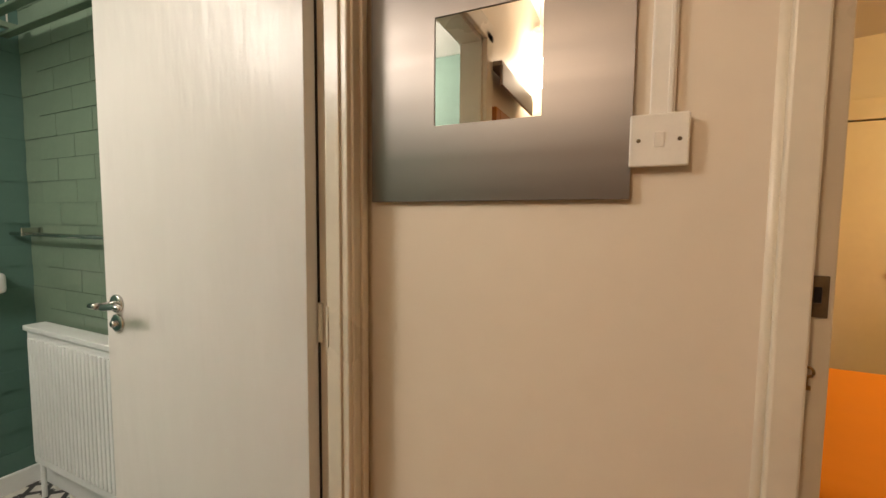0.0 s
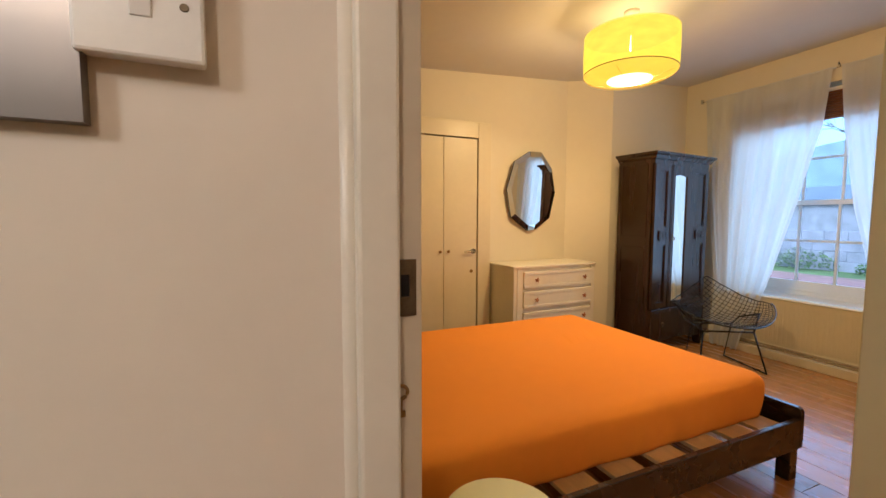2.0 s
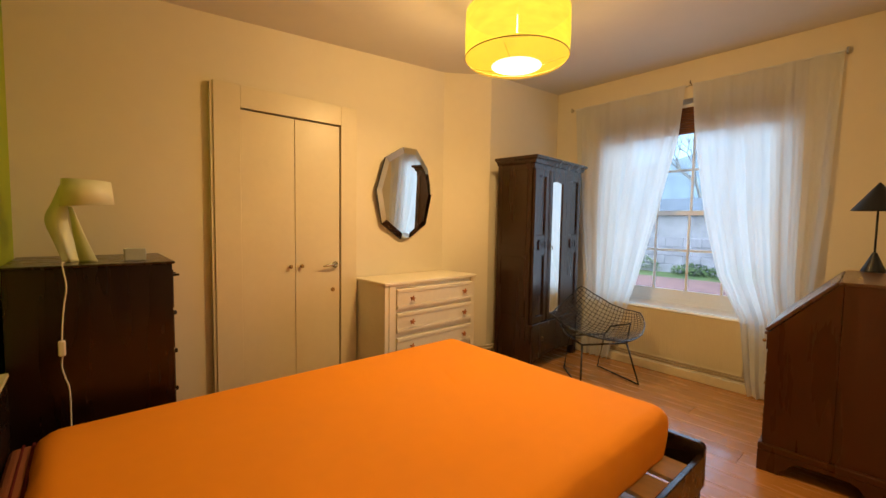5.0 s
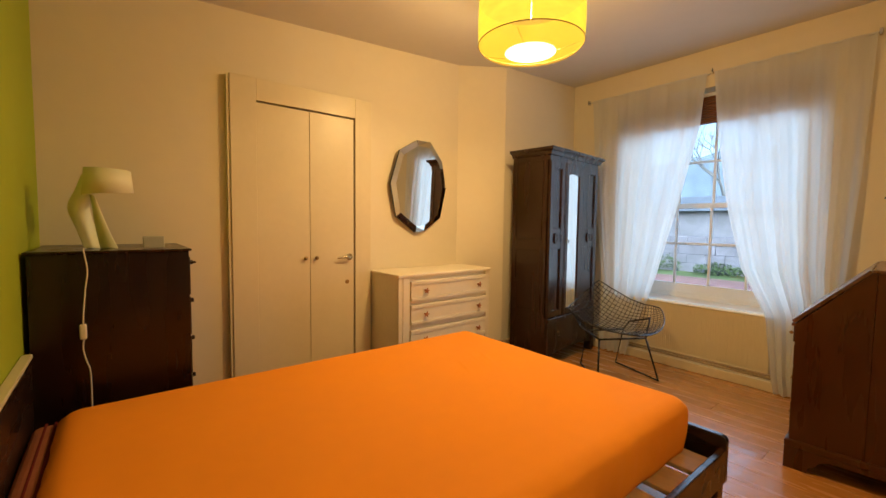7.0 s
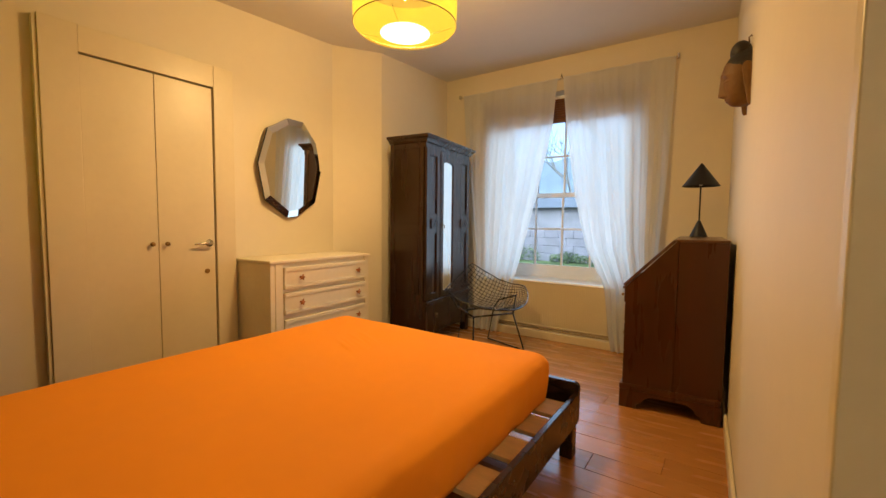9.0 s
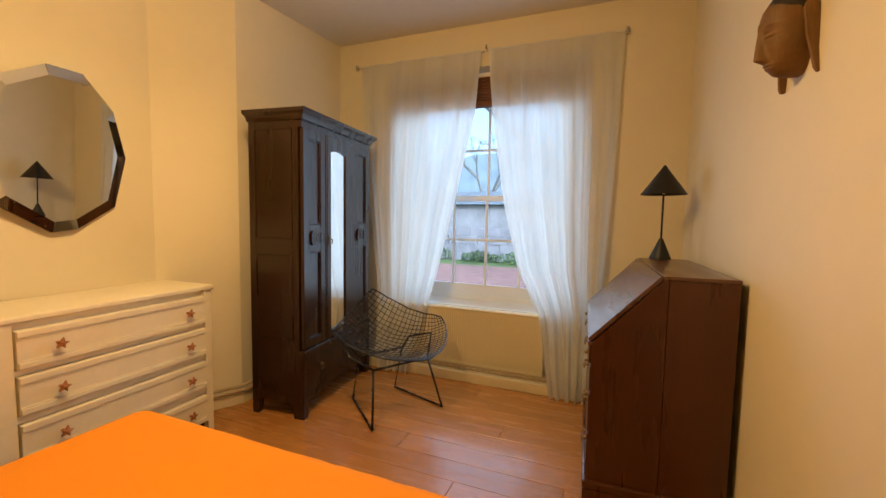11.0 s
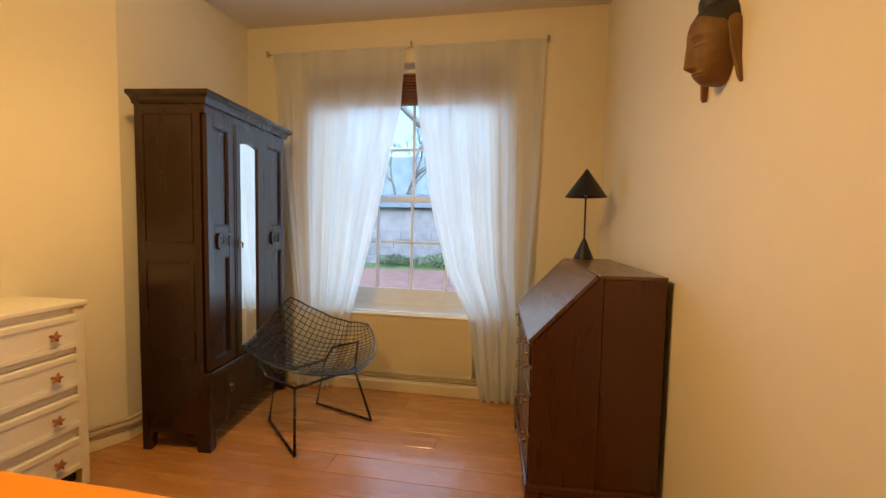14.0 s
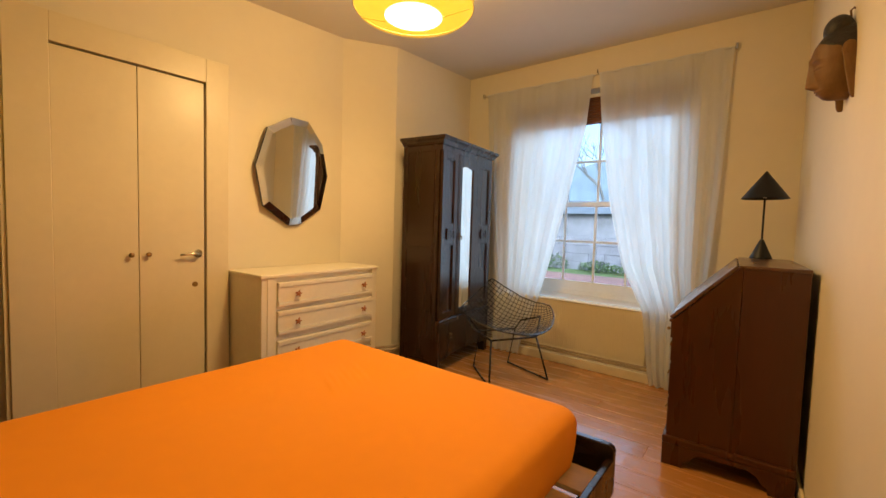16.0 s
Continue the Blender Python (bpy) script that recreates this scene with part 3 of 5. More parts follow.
        bmesh.ops.create_icosphere(bm, subdivisions=2, radius=0.014, matrix=Matrix.Translation((x, y0 - 0.007, 1.137)) @ Matrix.Diagonal((1, 0.5, 1, 1)))
        part("rosette", bm, WARD, door, "carved flower rosette")
    bm = bmesh.new()
    add_box(bm, 3.757, 3.773, y0 - 0.010, y0 - 0.006, 1.085, 1.150)
    tube(bm, [(3.765, y0 - 0.012, 1.128), (3.765, y0 - 0.026, 1.118), (3.765, y0 - 0.024, 1.092)], 0.005, 6)
    part("handle", bm, OLDBRASS, mid, "small drop handle")
    part("drawer", box(x0 + 0.035, x1 - 0.035, y0 + 0.002, y0 + 0.03, 0.165, 0.405, 0.003), WARD, w)
    part("drawer_moulding", boxes([(x0, x1, y0 - 0.012, y0 + 0.03, 0.408, 0.440)], 0.006), WARD, w)
    for x in (3.66, 4.19):
        bm = bmesh.new()
        bmesh.ops.create_icosphere(bm, subdivisions=2, radius=0.013, matrix=Matrix.Translation((x, y0 - 0.006, 0.30)))
        tube(bm, [(x - 0.02, y0 - 0.010, 0.30), (x - 0.016, y0 - 0.014, 0.272), (x + 0.016, y0 - 0.014, 0.272), (x + 0.02, y0 - 0.010, 0.30)], 0.003, 6)
        part("drop_handle", bm, OLDBRASS, w)
    apron = [(x0 + 0.04, y0 + 0.01, 0.165), (x0 + 0.04, y0 + 0.01, 0.09)] + [(x0 + 0.04 + 0.837 * i / 12, y0 + 0.01, 0.09 + 0.035 * math.sin(math.pi * i / 12)) for i in range(1, 12)] + [(x1 - 0.04, y0 + 0.01, 0.09), (x1 - 0.04, y0 + 0.01, 0.165)]
    part("apron", prism(apron, (0, 0.018, 0), 0), WARD, w)
    for x, y in ((x0 + 0.024, y0 + 0.026), (x1 - 0.024, y0 + 0.026)):
        part("leg", box(x - 0.026, x + 0.026, y - 0.026, y + 0.026, 0, 0.42, 0.004), WARD, w)
    turn(w, 6, (3.882, 3.597, 0), (0.975, 1.02, 0.997))


# ---- bureau ----
def build_bureau():
    b = thing("writing_bureau", (3.33, 1.18, 0), "mahogany fall-front writing bureau with brass drawer handles", "bureau")
    x0, x1, yb, yr, yf = 3.33, 4.20, 1.18, 1.438, 1.700
    for x in (x0, x1 - 0.02):
        # two boards a side, meeting in an open glue line
        seam, tall = yr - 0.015, 1.04
        part("side_board", prism([(x, y, z) for y, z in [(seam + 0.001, 0.13), (yf, 0.13), (yf, 0.755), (yr, 1.04), (seam + 0.001, tall)]], (0.02, 0, 0), 0.0012), MAHOG, b)
        part("side_board", prism([(x, y, z) for y, z in [(yb, 0.13), (seam - 0.001, 0.13), (seam - 0.001, tall), (yb, tall)]], (0.02, 0, 0), 0.0012), MAHOG, b)
    part("back", box(x0 + 0.02, x1 - 0.02, yb, yb + 0.012, 0.13, 1.02, 0), MAHOG, b)
    part("top", box(x0 - 0.004, x1 + 0.004, yb - 0.002, yr + 0.004, 1.04, 1.056, 0.003), MAHOGLIT, b)
    part("carcass", box(x0 + 0.02, x1 - 0.02, yb + 0.012, yf - 0.025, 0.13, 0.74, 0), MAHOG, b)
    s = Vector((0, yr - yf, 1.04 - 0.755)).normalized()
    nrm = Vector((0, s.z, -s.y))
    p0 = Vector((x0 + 0.008, yf + 0.006, 0.757))
    p1 = Vector((x0 + 0.008, yr, 1.042))
    w = Vector((x1 - x0 - 0.016, 0, 0))
    part("fall_front", prism([p0, p0 + w, p1 + w, p1], nrm * 0.018, 0.003), MAHOGLIT, b, "sloping fall front with the window's sheen put into its colour")
    part("lip", boxes([(x0 + 0.004, x1 - 0.004, yf - 0.01, yf + 0.018, 0.742, 0.757)], 0.003), MAHOGLIT, b)
    for x in (x0 + 0.035, x1 - 0.055):
        l = part("loper", box(x, x + 0.02, yf - 0.04, yf + 0.012, 0.655, 0.738, 0.002), MAHOG, b)
        bm = bmesh.new()
        bmesh.ops.create_icosphere(bm, subdivisions=2, radius=0.009, matrix=Matrix.Translation((x + 0.01, yf + 0.022, 0.70)))
        part("knob", bm, BRASS, l, smooth=True)
    rows = [(x0 + 0.062, (x0 + x1) / 2 - 0.006, 0.655, 0.738), ((x0 + x1) / 2 + 0.006, x1 - 0.062, 0.655, 0.738)]
    rows += [(x0 + 0.026, (x0 + x1) / 2 - 0.006, 0.535, 0.640), ((x0 + x1) / 2 + 0.006, x1 - 0.026, 0.535, 0.640)]
    rows += [(x0 + 0.026, x1 - 0.026, 0.355, 0.520), (x0 + 0.026, x1 - 0.026, 0.160, 0.340)]
    for i, (a, c, z0, z1) in enumerate(rows):
        d = part("drawer", box(a, c, yf - 0.02, yf + 0.006, z0, z1, 0.003), MAHOG, b)
        spots = [(a + c) / 2] if c - a < 0.5 else [a + 0.16, c - 0.16]
        for x in spots:
            z = (z0 + z1) / 2
            bm = bmesh.new()
            for e in (-0.032, 0.032):
                bmesh.ops.create_icosphere(bm, subdivisions=2, radius=0.009, matrix=Matrix.Translation((x + e, yf + 0.010, z + 0.008)))
            tube(bm, [(x - 0.032, yf + 0.020, z + 0.008), (x - 0.028, yf + 0.026, z - 0.012), (x, yf + 0.028, z - 0.020), (x + 0.028, yf + 0.026, z - 0.012), (x + 0.032, yf + 0.020, z + 0.008)], 0.0028, 6)
            part("swan_handle", bm, BRASS, d, "brass swan-neck handle", smooth=True)
    part("base_moulding", boxes([(x0 - 0.014, x1 + 0.014, yb, yf + 0.018, 0.112, 0.150)], 0.008), MAHOG, b)

    def bracket(a, c, fixed, axis):
        n = [(a, 0.0), (a + 0.095, 0.0), (a + 0.10, 0.03), (a + 0.125, 0.045), (a + 0.14, 0.07), (a + 0.175, 0.088), (c - 0.175, 0.088), (c - 0.14, 0.07), (c - 0.125, 0.045), (c - 0.10, 0.03), (c - 0.095, 0.0), (c, 0.0), (c, 0.112), (a, 0.112)]
        return prism([(fixed, u, v) if axis == "x" else (u, fixed, v) for u, v in n], (0.02, 0, 0) if axis == "x" else (0, -0.02, 0), 0.002)

    part("bracket_foot", bracket(yb, yf + 0.016, x0 - 0.012, "x"), MAHOG, b)
    part("bracket_foot", bracket(yb, yf + 0.016, x1 - 0.008, "x"), MAHOG, b)
    part("bracket_foot", bracket(x0 + 0.009, x1 - 0.009, yf + 0.016, "y"), MAHOG, b)
    turn(b, 3, (3.337, 1.18, 0))


def build_black_lamp():
    c = (4.20, 1.372)
    t = thing("table_lamp", (c[0], c[1], 1.056), "matt black cone table lamp on the bureau", "lamp")
    part("base", lathe([(0, 1.056), (0.058, 1.056), (0.058, 1.060), (0.010, 1.175), (0, 1.176)], c), BLACKM, t, smooth=False)
    part("stem", lathe([(0, 1.17), (0.0055, 1.17), (0.0055, 1.45), (0, 1.45)], c, 12), BLACKM, t, smooth=True)
    part("shade", lathe([(0.122, 1.432), (0.124, 1.430), (0.006, 1.598), (0, 1.602)], c, 48), BLACKM, t)
    part("bulb", lathe([(0, 1.43), (0.02, 1.445), (0.022, 1.47), (0.01, 1.50), (0, 1.505)], c, 16), PLAST, t, smooth=True)


# ---- carved head on the wall ----
def build_mask():
    cx, cy, cz = 3.062, 1.142, 1.823
    wide = [(-0.118, 0.016), (-0.112, 0.032), (-0.10, 0.046), (-0.06, 0.070), (-0.02, 0.083), (0.04, 0.092), (0.09, 0.090), (0.12, 0.080), (0.15, 0.064), (0.168, 0.048), (0.18, 0.030)]
    deep = [(-0.118, 0.070), (-0.112, 0.088), (-0.10, 0.100), (-0.085, 0.112), (-0.06, 0.117), (-0.02, 0.127), (0.03, 0.138), (0.075, 0.141), (0.10, 0.134), (0.127, 0.116), (0.15, 0.098), (0.168, 0.080), (0.18, 0.055)]

    def near(v, at, size):
        return math.exp(-((v - at) / size) ** 2)

    def relief(x, z):
        a = abs(x)
        out = 0.0
        if z > -0.074:
            up = min(1, max(0, (z + 0.058) / 0.09))
            tip = min(1, max(0, (z + 0.074) / 0.014))
            out += tip * (0.040 * (1 - up) + 0.011 * up) * math.exp(-(x / (0.013 - 0.003 * up)) ** 2) * (1 if z < 0.05 else near(z, 0.05, 0.015))
            out += 0.012 * near(a, 0.013, 0.007) * near(z, -0.060, 0.009)
        out += 0.011 * near(x, 0, 0.026 - 0.2 * abs(z + 0.080)) * near(z, -0.079, 0.005) + 0.009 * near(x, 0, 0.020) * near(z, -0.090, 0.005) - 0.008 * near(x, 0, 0.026) * near(z, -0.0845, 0.0022)
        out += 0.003 * near(x, 0, 0.022) * near(z, -0.104, 0.012)
        brow = 0.044 - 4.0 * (a - 0.032) ** 2
        out += 0.0045 * near(z, brow, 0.005) * near(a, 0.036, 0.026)
        out -= 0.008 * near(z, 0.020, 0.012) * near(a, 0.034, 0.020)
        out += 0.007 * near(z, 0.012, 0.008) * near(a, 0.036, 0.017) - 0.006 * near(z, 0.004, 0.0022) * near(a, 0.037, 0.018)
        out += 0.003 * near(a, 0.048, 0.022) * near(z, -0.035, 0.024)
        return out

    bm = bmesh.new()
    nu, nz = 72, 110
    grid = []
    for k in range(nz + 1):
        z = -0.118 + 0.298 * k / nz
        w, d = ramp_at(wide, z), ramp_at(deep, z)
        row = []
        for i in range(nu + 1):
            t = math.pi * (i / nu - 0.5)
            x = w * math.sin(t)
            row.append(bm.verts.new((cx + x, cy + d * abs(math.cos(t)) ** 0.85 + relief(x, z) * math.cos(t), cz + z)))
        grid.append(row)
    for k, (a, b) in enumerate(zip(grid, grid[1:])):
        for i in range(nu):
            f = bm.faces.new((a[i], a[i + 1], b[i + 1], b[i]))
            c = f.calc_center_median()
            f.material_index = 1 if c.z - cz > 0.116 - 0.035 * abs((c.x - cx) / 0.08) ** 2 - 0.9 * max(0, 0.055 - (c.y - cy)) else 0
        bm.faces.new((a[0], b[0], b[nu], a[nu]))
    bm.faces.new(grid[0])
    bm.faces.new(grid[-1])
    for s in (-1, 1):
        outline = [(0.002, 0.070), (0.010, 0.084), (0.030, 0.088), (0.046, 0.078), (0.052, 0.055), (0.044, 0.022), (0.038, -0.020), (0.036, -0.070), (0.036, -0.128), (0.030, -0.144), (0.010, -0.142), (0.002, -0.060)]
        ear = prism([(cx + s * 0.089, cy + y, cz + z) for y, z in outline], (s * 0.014, 0, 0), 0.004)
        for v in ear.verts:
            v.co.x += s * 0.20 * max(0, cz - 0.02 - v.co.z)
            v.co.y -= 0.16 * max(0, cz - 0.02 - v.co.z)
        inner = prism([(cx + s * 0.102, cy + 0.010 + 0.60 * y, cz + 0.030 + 0.50 * z) for y, z in outline], (s * 0.0035, 0, 0), 0.0015)
        for extra in (ear, inner):
            keep = bpy.data.meshes.new("ear")
            extra.to_mesh(keep)
            extra.free()
            bm.from_mesh(keep)
            bpy.data.meshes.remove(keep)
    old = set(bm.faces)
    bun = [(0.056 * math.cos(a), cz + 0.166 + 0.058 * math.sin(a)) for a in np.linspace(-0.5, math.pi / 2 - 0.02, 12)]
    lathe(bun + [(0, cz + 0.224)], (cx, cy + 0.050), 32, bm)
    for f in set(bm.faces) - old:
        f.material_index = 1
    tube(bm, [(cx, cy + 0.010, cz + 0.21), (cx, cy + 0.014, cz + 0.236), (cx, cy + 0.002, cz + 0.246), (cx, cy - 0.004, cz + 0.240)], 0.0045, 8)
    bmesh.ops.scale(bm, vec=(0.90, 0.78, 0.90), space=Matrix.Translation((-cx, -cy, -cz)), verts=bm.verts)
    bmesh.ops.rotate(bm, cent=(cx, cy, cz), matrix=Matrix.Rotation(radians(4), 3, "Z"), verts=bm.verts)
    bmesh.ops.recalc_face_normals(bm, faces=bm.faces)
    ob = part("carved_head", bm, [TEAK, HAIR], smooth=True)
    tagged(ob, "carved teak head with dark hair hung on the cream wall", "wall sculpture")


# ---- bed ----
def build_bed():
    b = thing("bed", (1.45, 2.6, 0), "low bed frame of black-brown wood with pine slats", "bed")
    near, far, head, foot = 1.766, 3.40, 0.33, 2.615
    part("side_rail", box(head, foot - 0.03, near, near + 0.026, 0.155, 0.305, 0.004), DARK, b)
    part("side_rail", box(head, foot - 0.03, far - 0.026, far, 0.155, 0.305, 0.004), DARK, b)
    end = [(foot - 0.03, near, 0.155), (foot - 0.03, near, 0.335), (foot - 0.03, near + 0.006, 0.350), (foot - 0.03, near + 0.022, 0.358), (foot - 0.03, far - 0.022, 0.358), (foot - 0.03, far - 0.006, 0.350), (foot - 0.03, far, 0.335), (foot - 0.03, far, 0.155)]
    part("foot_rail", prism(end, (0.03, 0, 0), 0.003), DARK, b)
    part("headboard", box(0.286, 0.312, near, far + 0.06, 0.10, 0.695, 0.004), DARK, b)
    part("headboard_cap", box(0.284, 0.316, near - 0.004, far + 0.064, 0.695, 0.712, 0.003), OLIVE, b, "paler top edge")
    for x in (head + 0.02, foot - 0.098):
        for y in (near + 0.004, far - 0.066):
            part("leg", box(x, x + 0.065, y, y + 0.062, 0, 0.154, 0.004), DARK, b)
    part("ledger", box(head, foot - 0.03, near + 0.026, near + 0.052, 0.235, 0.262, 0.002), DARK, b)
    part("ledger", box(head, foot - 0.03, far - 0.052, far - 0.026, 0.235, 0.262, 0.002), DARK, b)
    for a, c in ((2.340, 2.500), (2.136, 2.296), (1.908, 2.066), (1.660, 1.820), (1.415, 1.575), (1.170, 1.330), (0.925, 1.085), (0.680, 0.840), (0.435, 0.595)):
        part("slat", box(a, c, near + 0.03, far - 0.03, 0.263, 0.283, 0.003), PINE, b)
    m = thing("mattress", (1.4, 2.6, 0.286), "mattress in a tight orange fitted cotton sheet", "mattress")
    bm = bmesh.new()
    x0, x1, y0, y1, z0, z1 = 0.395, 2.53, 1.880, 3.36, 0.288, 0.508
    nx, ny, nz = 168, 110, 12

    def place(u, v, w):
        r = 0.075
        x, y, z = x0 + (x1 - x0) * u, y0 + (y1 - y0) * v, z0 + (z1 - z0) * w
        ix, iy, iz = min(max(x, x0 + r), x1 - r), min(max(y, y0 + r), y1 - r), min(z, z1 - 0.055)
        d = Vector((x - ix, y - iy, (z - iz) * r / 0.055))
        if d.length > r:
            d = d.normalized() * r
        p = Vector((ix + d.x, iy + d.y, iz + d.z * 0.055 / r))
        if w == 1:
            p.z += 0.010 * math.sin(math.pi * u) * math.sin(math.pi * v) + 0.0025 * noise.noise(Vector((x * 3, y * 3, 0)))
            # short creases pulled in the cloth, and soft slack towards the near long side
            for k in range(6):
                p.z += 0.006 * math.exp(-((x - 1.98 - 0.034 * k - 0.45 * (y - 2.75)) / 0.010) ** 2 - ((y - 2.76 - 0.03 * (k % 2)) / 0.10) ** 2)
            p.z += 0.004 * math.exp(-((y - 2.02 - 0.05 * math.sin(4 * x)) / 0.05) ** 2) * (0.5 + noise.noise(Vector((x * 4, 1, 0))))
        edge = min(u, 1 - u, v, 1 - v)
        if w < 1:
            s = Vector((x - (x0 + x1) / 2, y - (y0 + y1) / 2, 0)).normalized()
            p += s * (0.006 * noise.noise(Vector((x * 14, y * 14, z * 3))) + 0.012 * (1 - w) * noise.noise(Vector((x * 5, y * 5, 2))) + 0.008 * math.sin(math.pi * w) - 0.012 * (1 - w) ** 2)
            p.z -= 0.0
        return p

    top = [[bm.verts.new(place(i / nx, j / ny, 1)) for j in range(ny + 1)] for i in range(nx + 1)]
    for i in range(nx):
        for j in range(ny):
            bm.faces.new((top[i][j], top[i + 1][j], top[i + 1][j + 1], top[i][j + 1]))
    loop = [(i, 0) for i in range(nx)] + [(nx, j) for j in range(ny)] + [(i, ny) for i in range(nx, 0, -1)] + [(0, j) for j in range(ny, 0, -1)]
    above = [top[i][j] for i, j in loop]
    for k in range(nz - 1, -1, -1):
        row = [bm.verts.new(place(i / nx, j / ny, k / nz)) for i, j in loop]
        for a in range(len(loop)):
            c = (a + 1) % len(loop)
            bm.faces.new((above[a], row[a], row[c], above[c]))
        above = row
    bm.faces.new(above)
    part("fitted_sheet", bm, SHEET, m, smooth=True)
    part("mattress_base", box(x0 + 0.05, x1 - 0.05, y0 + 0.05, y1 - 0.05, 0.2855, 0.3, 0.004), GREYP, m, "grey underside cloth")
    # striped cloth folded behind the mattress
    k = thing("blanket", (0.35, 2.7, 0.29), "folded russet blanket with dark red stripes against the headboard", "blanket")
    part("cloth", box(0.316, 0.402, 1.95, 3.36, 0.288, 0.455, 0.028, 3), CLOTH, k)
    for x in (0.352, 0.380):
        part("stripe", box(x, x + 0.010, 1.949, 3.361, 0.30, 0.457, 0.004, 2), STRIPE, k)


def build_stool():
    s = thing("stool", (0.78, 1.64, 0), "round cream painted stool beside the bed", "stool")
    part("seat", lathe([(0, 0.43), (0.155, 0.43), (0.168, 0.436), (0.170, 0.448), (0.160, 0.455), (0, 0.458)], (0.78, 1.63), 40), RIBBON, s, smooth=True)
    for a in (45, 135, 225, 315):
        c, q = math.cos(radians(a)), math.sin(radians(a))
        part("leg", tube(bmesh.new(), [(0.78 + 0.10 * c, 1.63 + 0.10 * q, 0.432), (0.78 + 0.135 * c, 1.63 + 0.135 * q, 0.0)], [0.014, 0.011], 10), RIBBON, s, smooth=True)


# ---- dark tallboy with its lamp ----
def build_tallboy():
    t = thing("tallboy", (0.59, 3.82, 0), "nearly black tall chest of drawers in the corner", "chest of drawers")
    part("carcass", box(0.30, 0.862, 3.525, 4.10, 0.06, 1.100, 0.003), BLACKW, t)
    part("top", box(0.29, 0.874, 3.510, 4.11, 1.100, 1.112, 0.006), BLACKW, t)
    part("plinth", box(0.31, 0.855, 3.57, 4.10, 0, 0.06, 0.002), BLACKW, t)
    part("drawer_pull", box(0.872, 0.896, 3.560, 3.585, 1.036, 1.046, 0.003), BLACKW, t)
    for i in range(5):
        z0 = 0.09 + 0.198 * i
        d = part("drawer", box(0.858, 0.870, 3.552, 4.075, z0, z0 + 0.186, 0.003), BLACKW, t)
        for y in (3.68, 3.98):
            bm = lathe([(0, 0), (0.005, 0), (0.005, 0.012), (0.012, 0.018), (0.011, 0.026), (0, 0.029)], (0, 0), 12)
            bmesh.ops.transform(bm, matrix=pose(0.870, y, z0 + 0.15, 0, 90, 0), verts=bm.verts)
            part("knob", bm, BLACKW, d, smooth=True)
    # ribbon lamp: one strip folded into a foot, a leaning stem and a curled shade
    l = thing("ribbon_lamp", (0.53, 3.78, 1.11), "cream twisted ribbon table lamp on the tallboy", "lamp")
    def strip(bm, left, right, thick=0.004):
        lv = [bm.verts.new(p) for p in left]
        rv = [bm.verts.new(p) for p in right]
        for i in range(len(left) - 1):
            bm.faces.new((lv[i], rv[i], rv[i + 1], lv[i + 1]))
        return bm

    def smooth_line(pts, n=24):
        out = []
        for i in range(n + 1):
            t = i / n * (len(pts) - 1)
            k = min(int(t), len(pts) - 2)
            f = t - k
            p = [Vector(pts[max(0, min(len(pts) - 1, k + e))]) for e in (-1, 0, 1, 2)]
            out.append(0.5 * ((2 * p[1]) + (p[2] - p[0]) * f + (2 * p[0] - 5 * p[1] + 4 * p[2] - p[3]) * f * f + (3 * p[1] - p[0] - 3 * p[2] + p[3]) * f ** 3))
        return out

    def ribbon(name, left, right):
        bm = strip(bmesh.new(), smooth_line(left), smooth_line(right))
        bmesh.ops.translate(bm, vec=(-0.025, 0, 0), verts=bm.verts)
        ob = part(name, bm, RIBBON, l, smooth=True)
        mod = ob.modifiers.new("thickness", "SOLIDIFY")
        mod.thickness = 0.004

    ribbon("stem", [(0.497, 3.74, 1.455), (0.471, 3.74, 1.378), (0.448, 3.73, 1.325), (0.447, 3.72, 1.275), (0.472, 3.70, 1.20), (0.498, 3.69, 1.112)], [(0.548, 3.70, 1.395), (0.531, 3.70, 1.362), (0.522, 3.71, 1.315), (0.528, 3.71, 1.255), (0.545, 3.72, 1.185), (0.565, 3.73, 1.112)])
    ribbon("foot", [(0.525, 3.70, 1.362), (0.533, 3.69, 1.30), (0.540, 3.69, 1.22), (0.556, 3.69, 1.112)], [(0.540, 3.68, 1.358), (0.560, 3.67, 1.29), (0.588, 3.66, 1.20), (0.620, 3.66, 1.112)])
    turn = [radians(d) for d in range(150, 441, 18)]
    up = [(0.590 + 0.088 * math.cos(a), 3.72 + 0.088 * math.sin(a), 1.487 - 0.012 * (i / 16)) for i, a in enumerate(turn)]
    low = [(0.590 + 0.098 * math.cos(a), 3.72 + 0.098 * math.sin(a), 1.355 + 0.030 * (i / 16)) for i, a in enumerate(turn)]
    ribbon("shade", up, low)
    part("flex", tube(bmesh.new(), smooth_line([(0.48, 3.66, 1.114), (0.478, 3.506, 1.115), (0.488, 3.502, 1.03), (0.479, 3.506, 0.95), (0.471, 3.506, 0.86), (0.468, 3.506, 0.80)]), 0.0032, 6), PLAST, l, smooth=True)
    part("inline_switch", box(0.455, 0.479, 3.496, 3.520, 0.735, 0.800, 0.006), PLAST, l)
    part("flex", tube(bmesh.new(), smooth_line([(0.468, 3.506, 0.735), (0.465, 3.506, 0.69), (0.474, 3.506, 0.64), (0.486, 3.506, 0.58), (0.486, 3.506, 0.40)]), 0.0032, 6), PLAST, l, smooth=True)
    g = thing("small_box", (0.735, 3.68, 1.111), "small pale grey box on the tallboy", "box")
    part("body", box(0.690, 0.775, 3.655, 3.71, 1.111, 1.168, 0.004), GREYP, g)


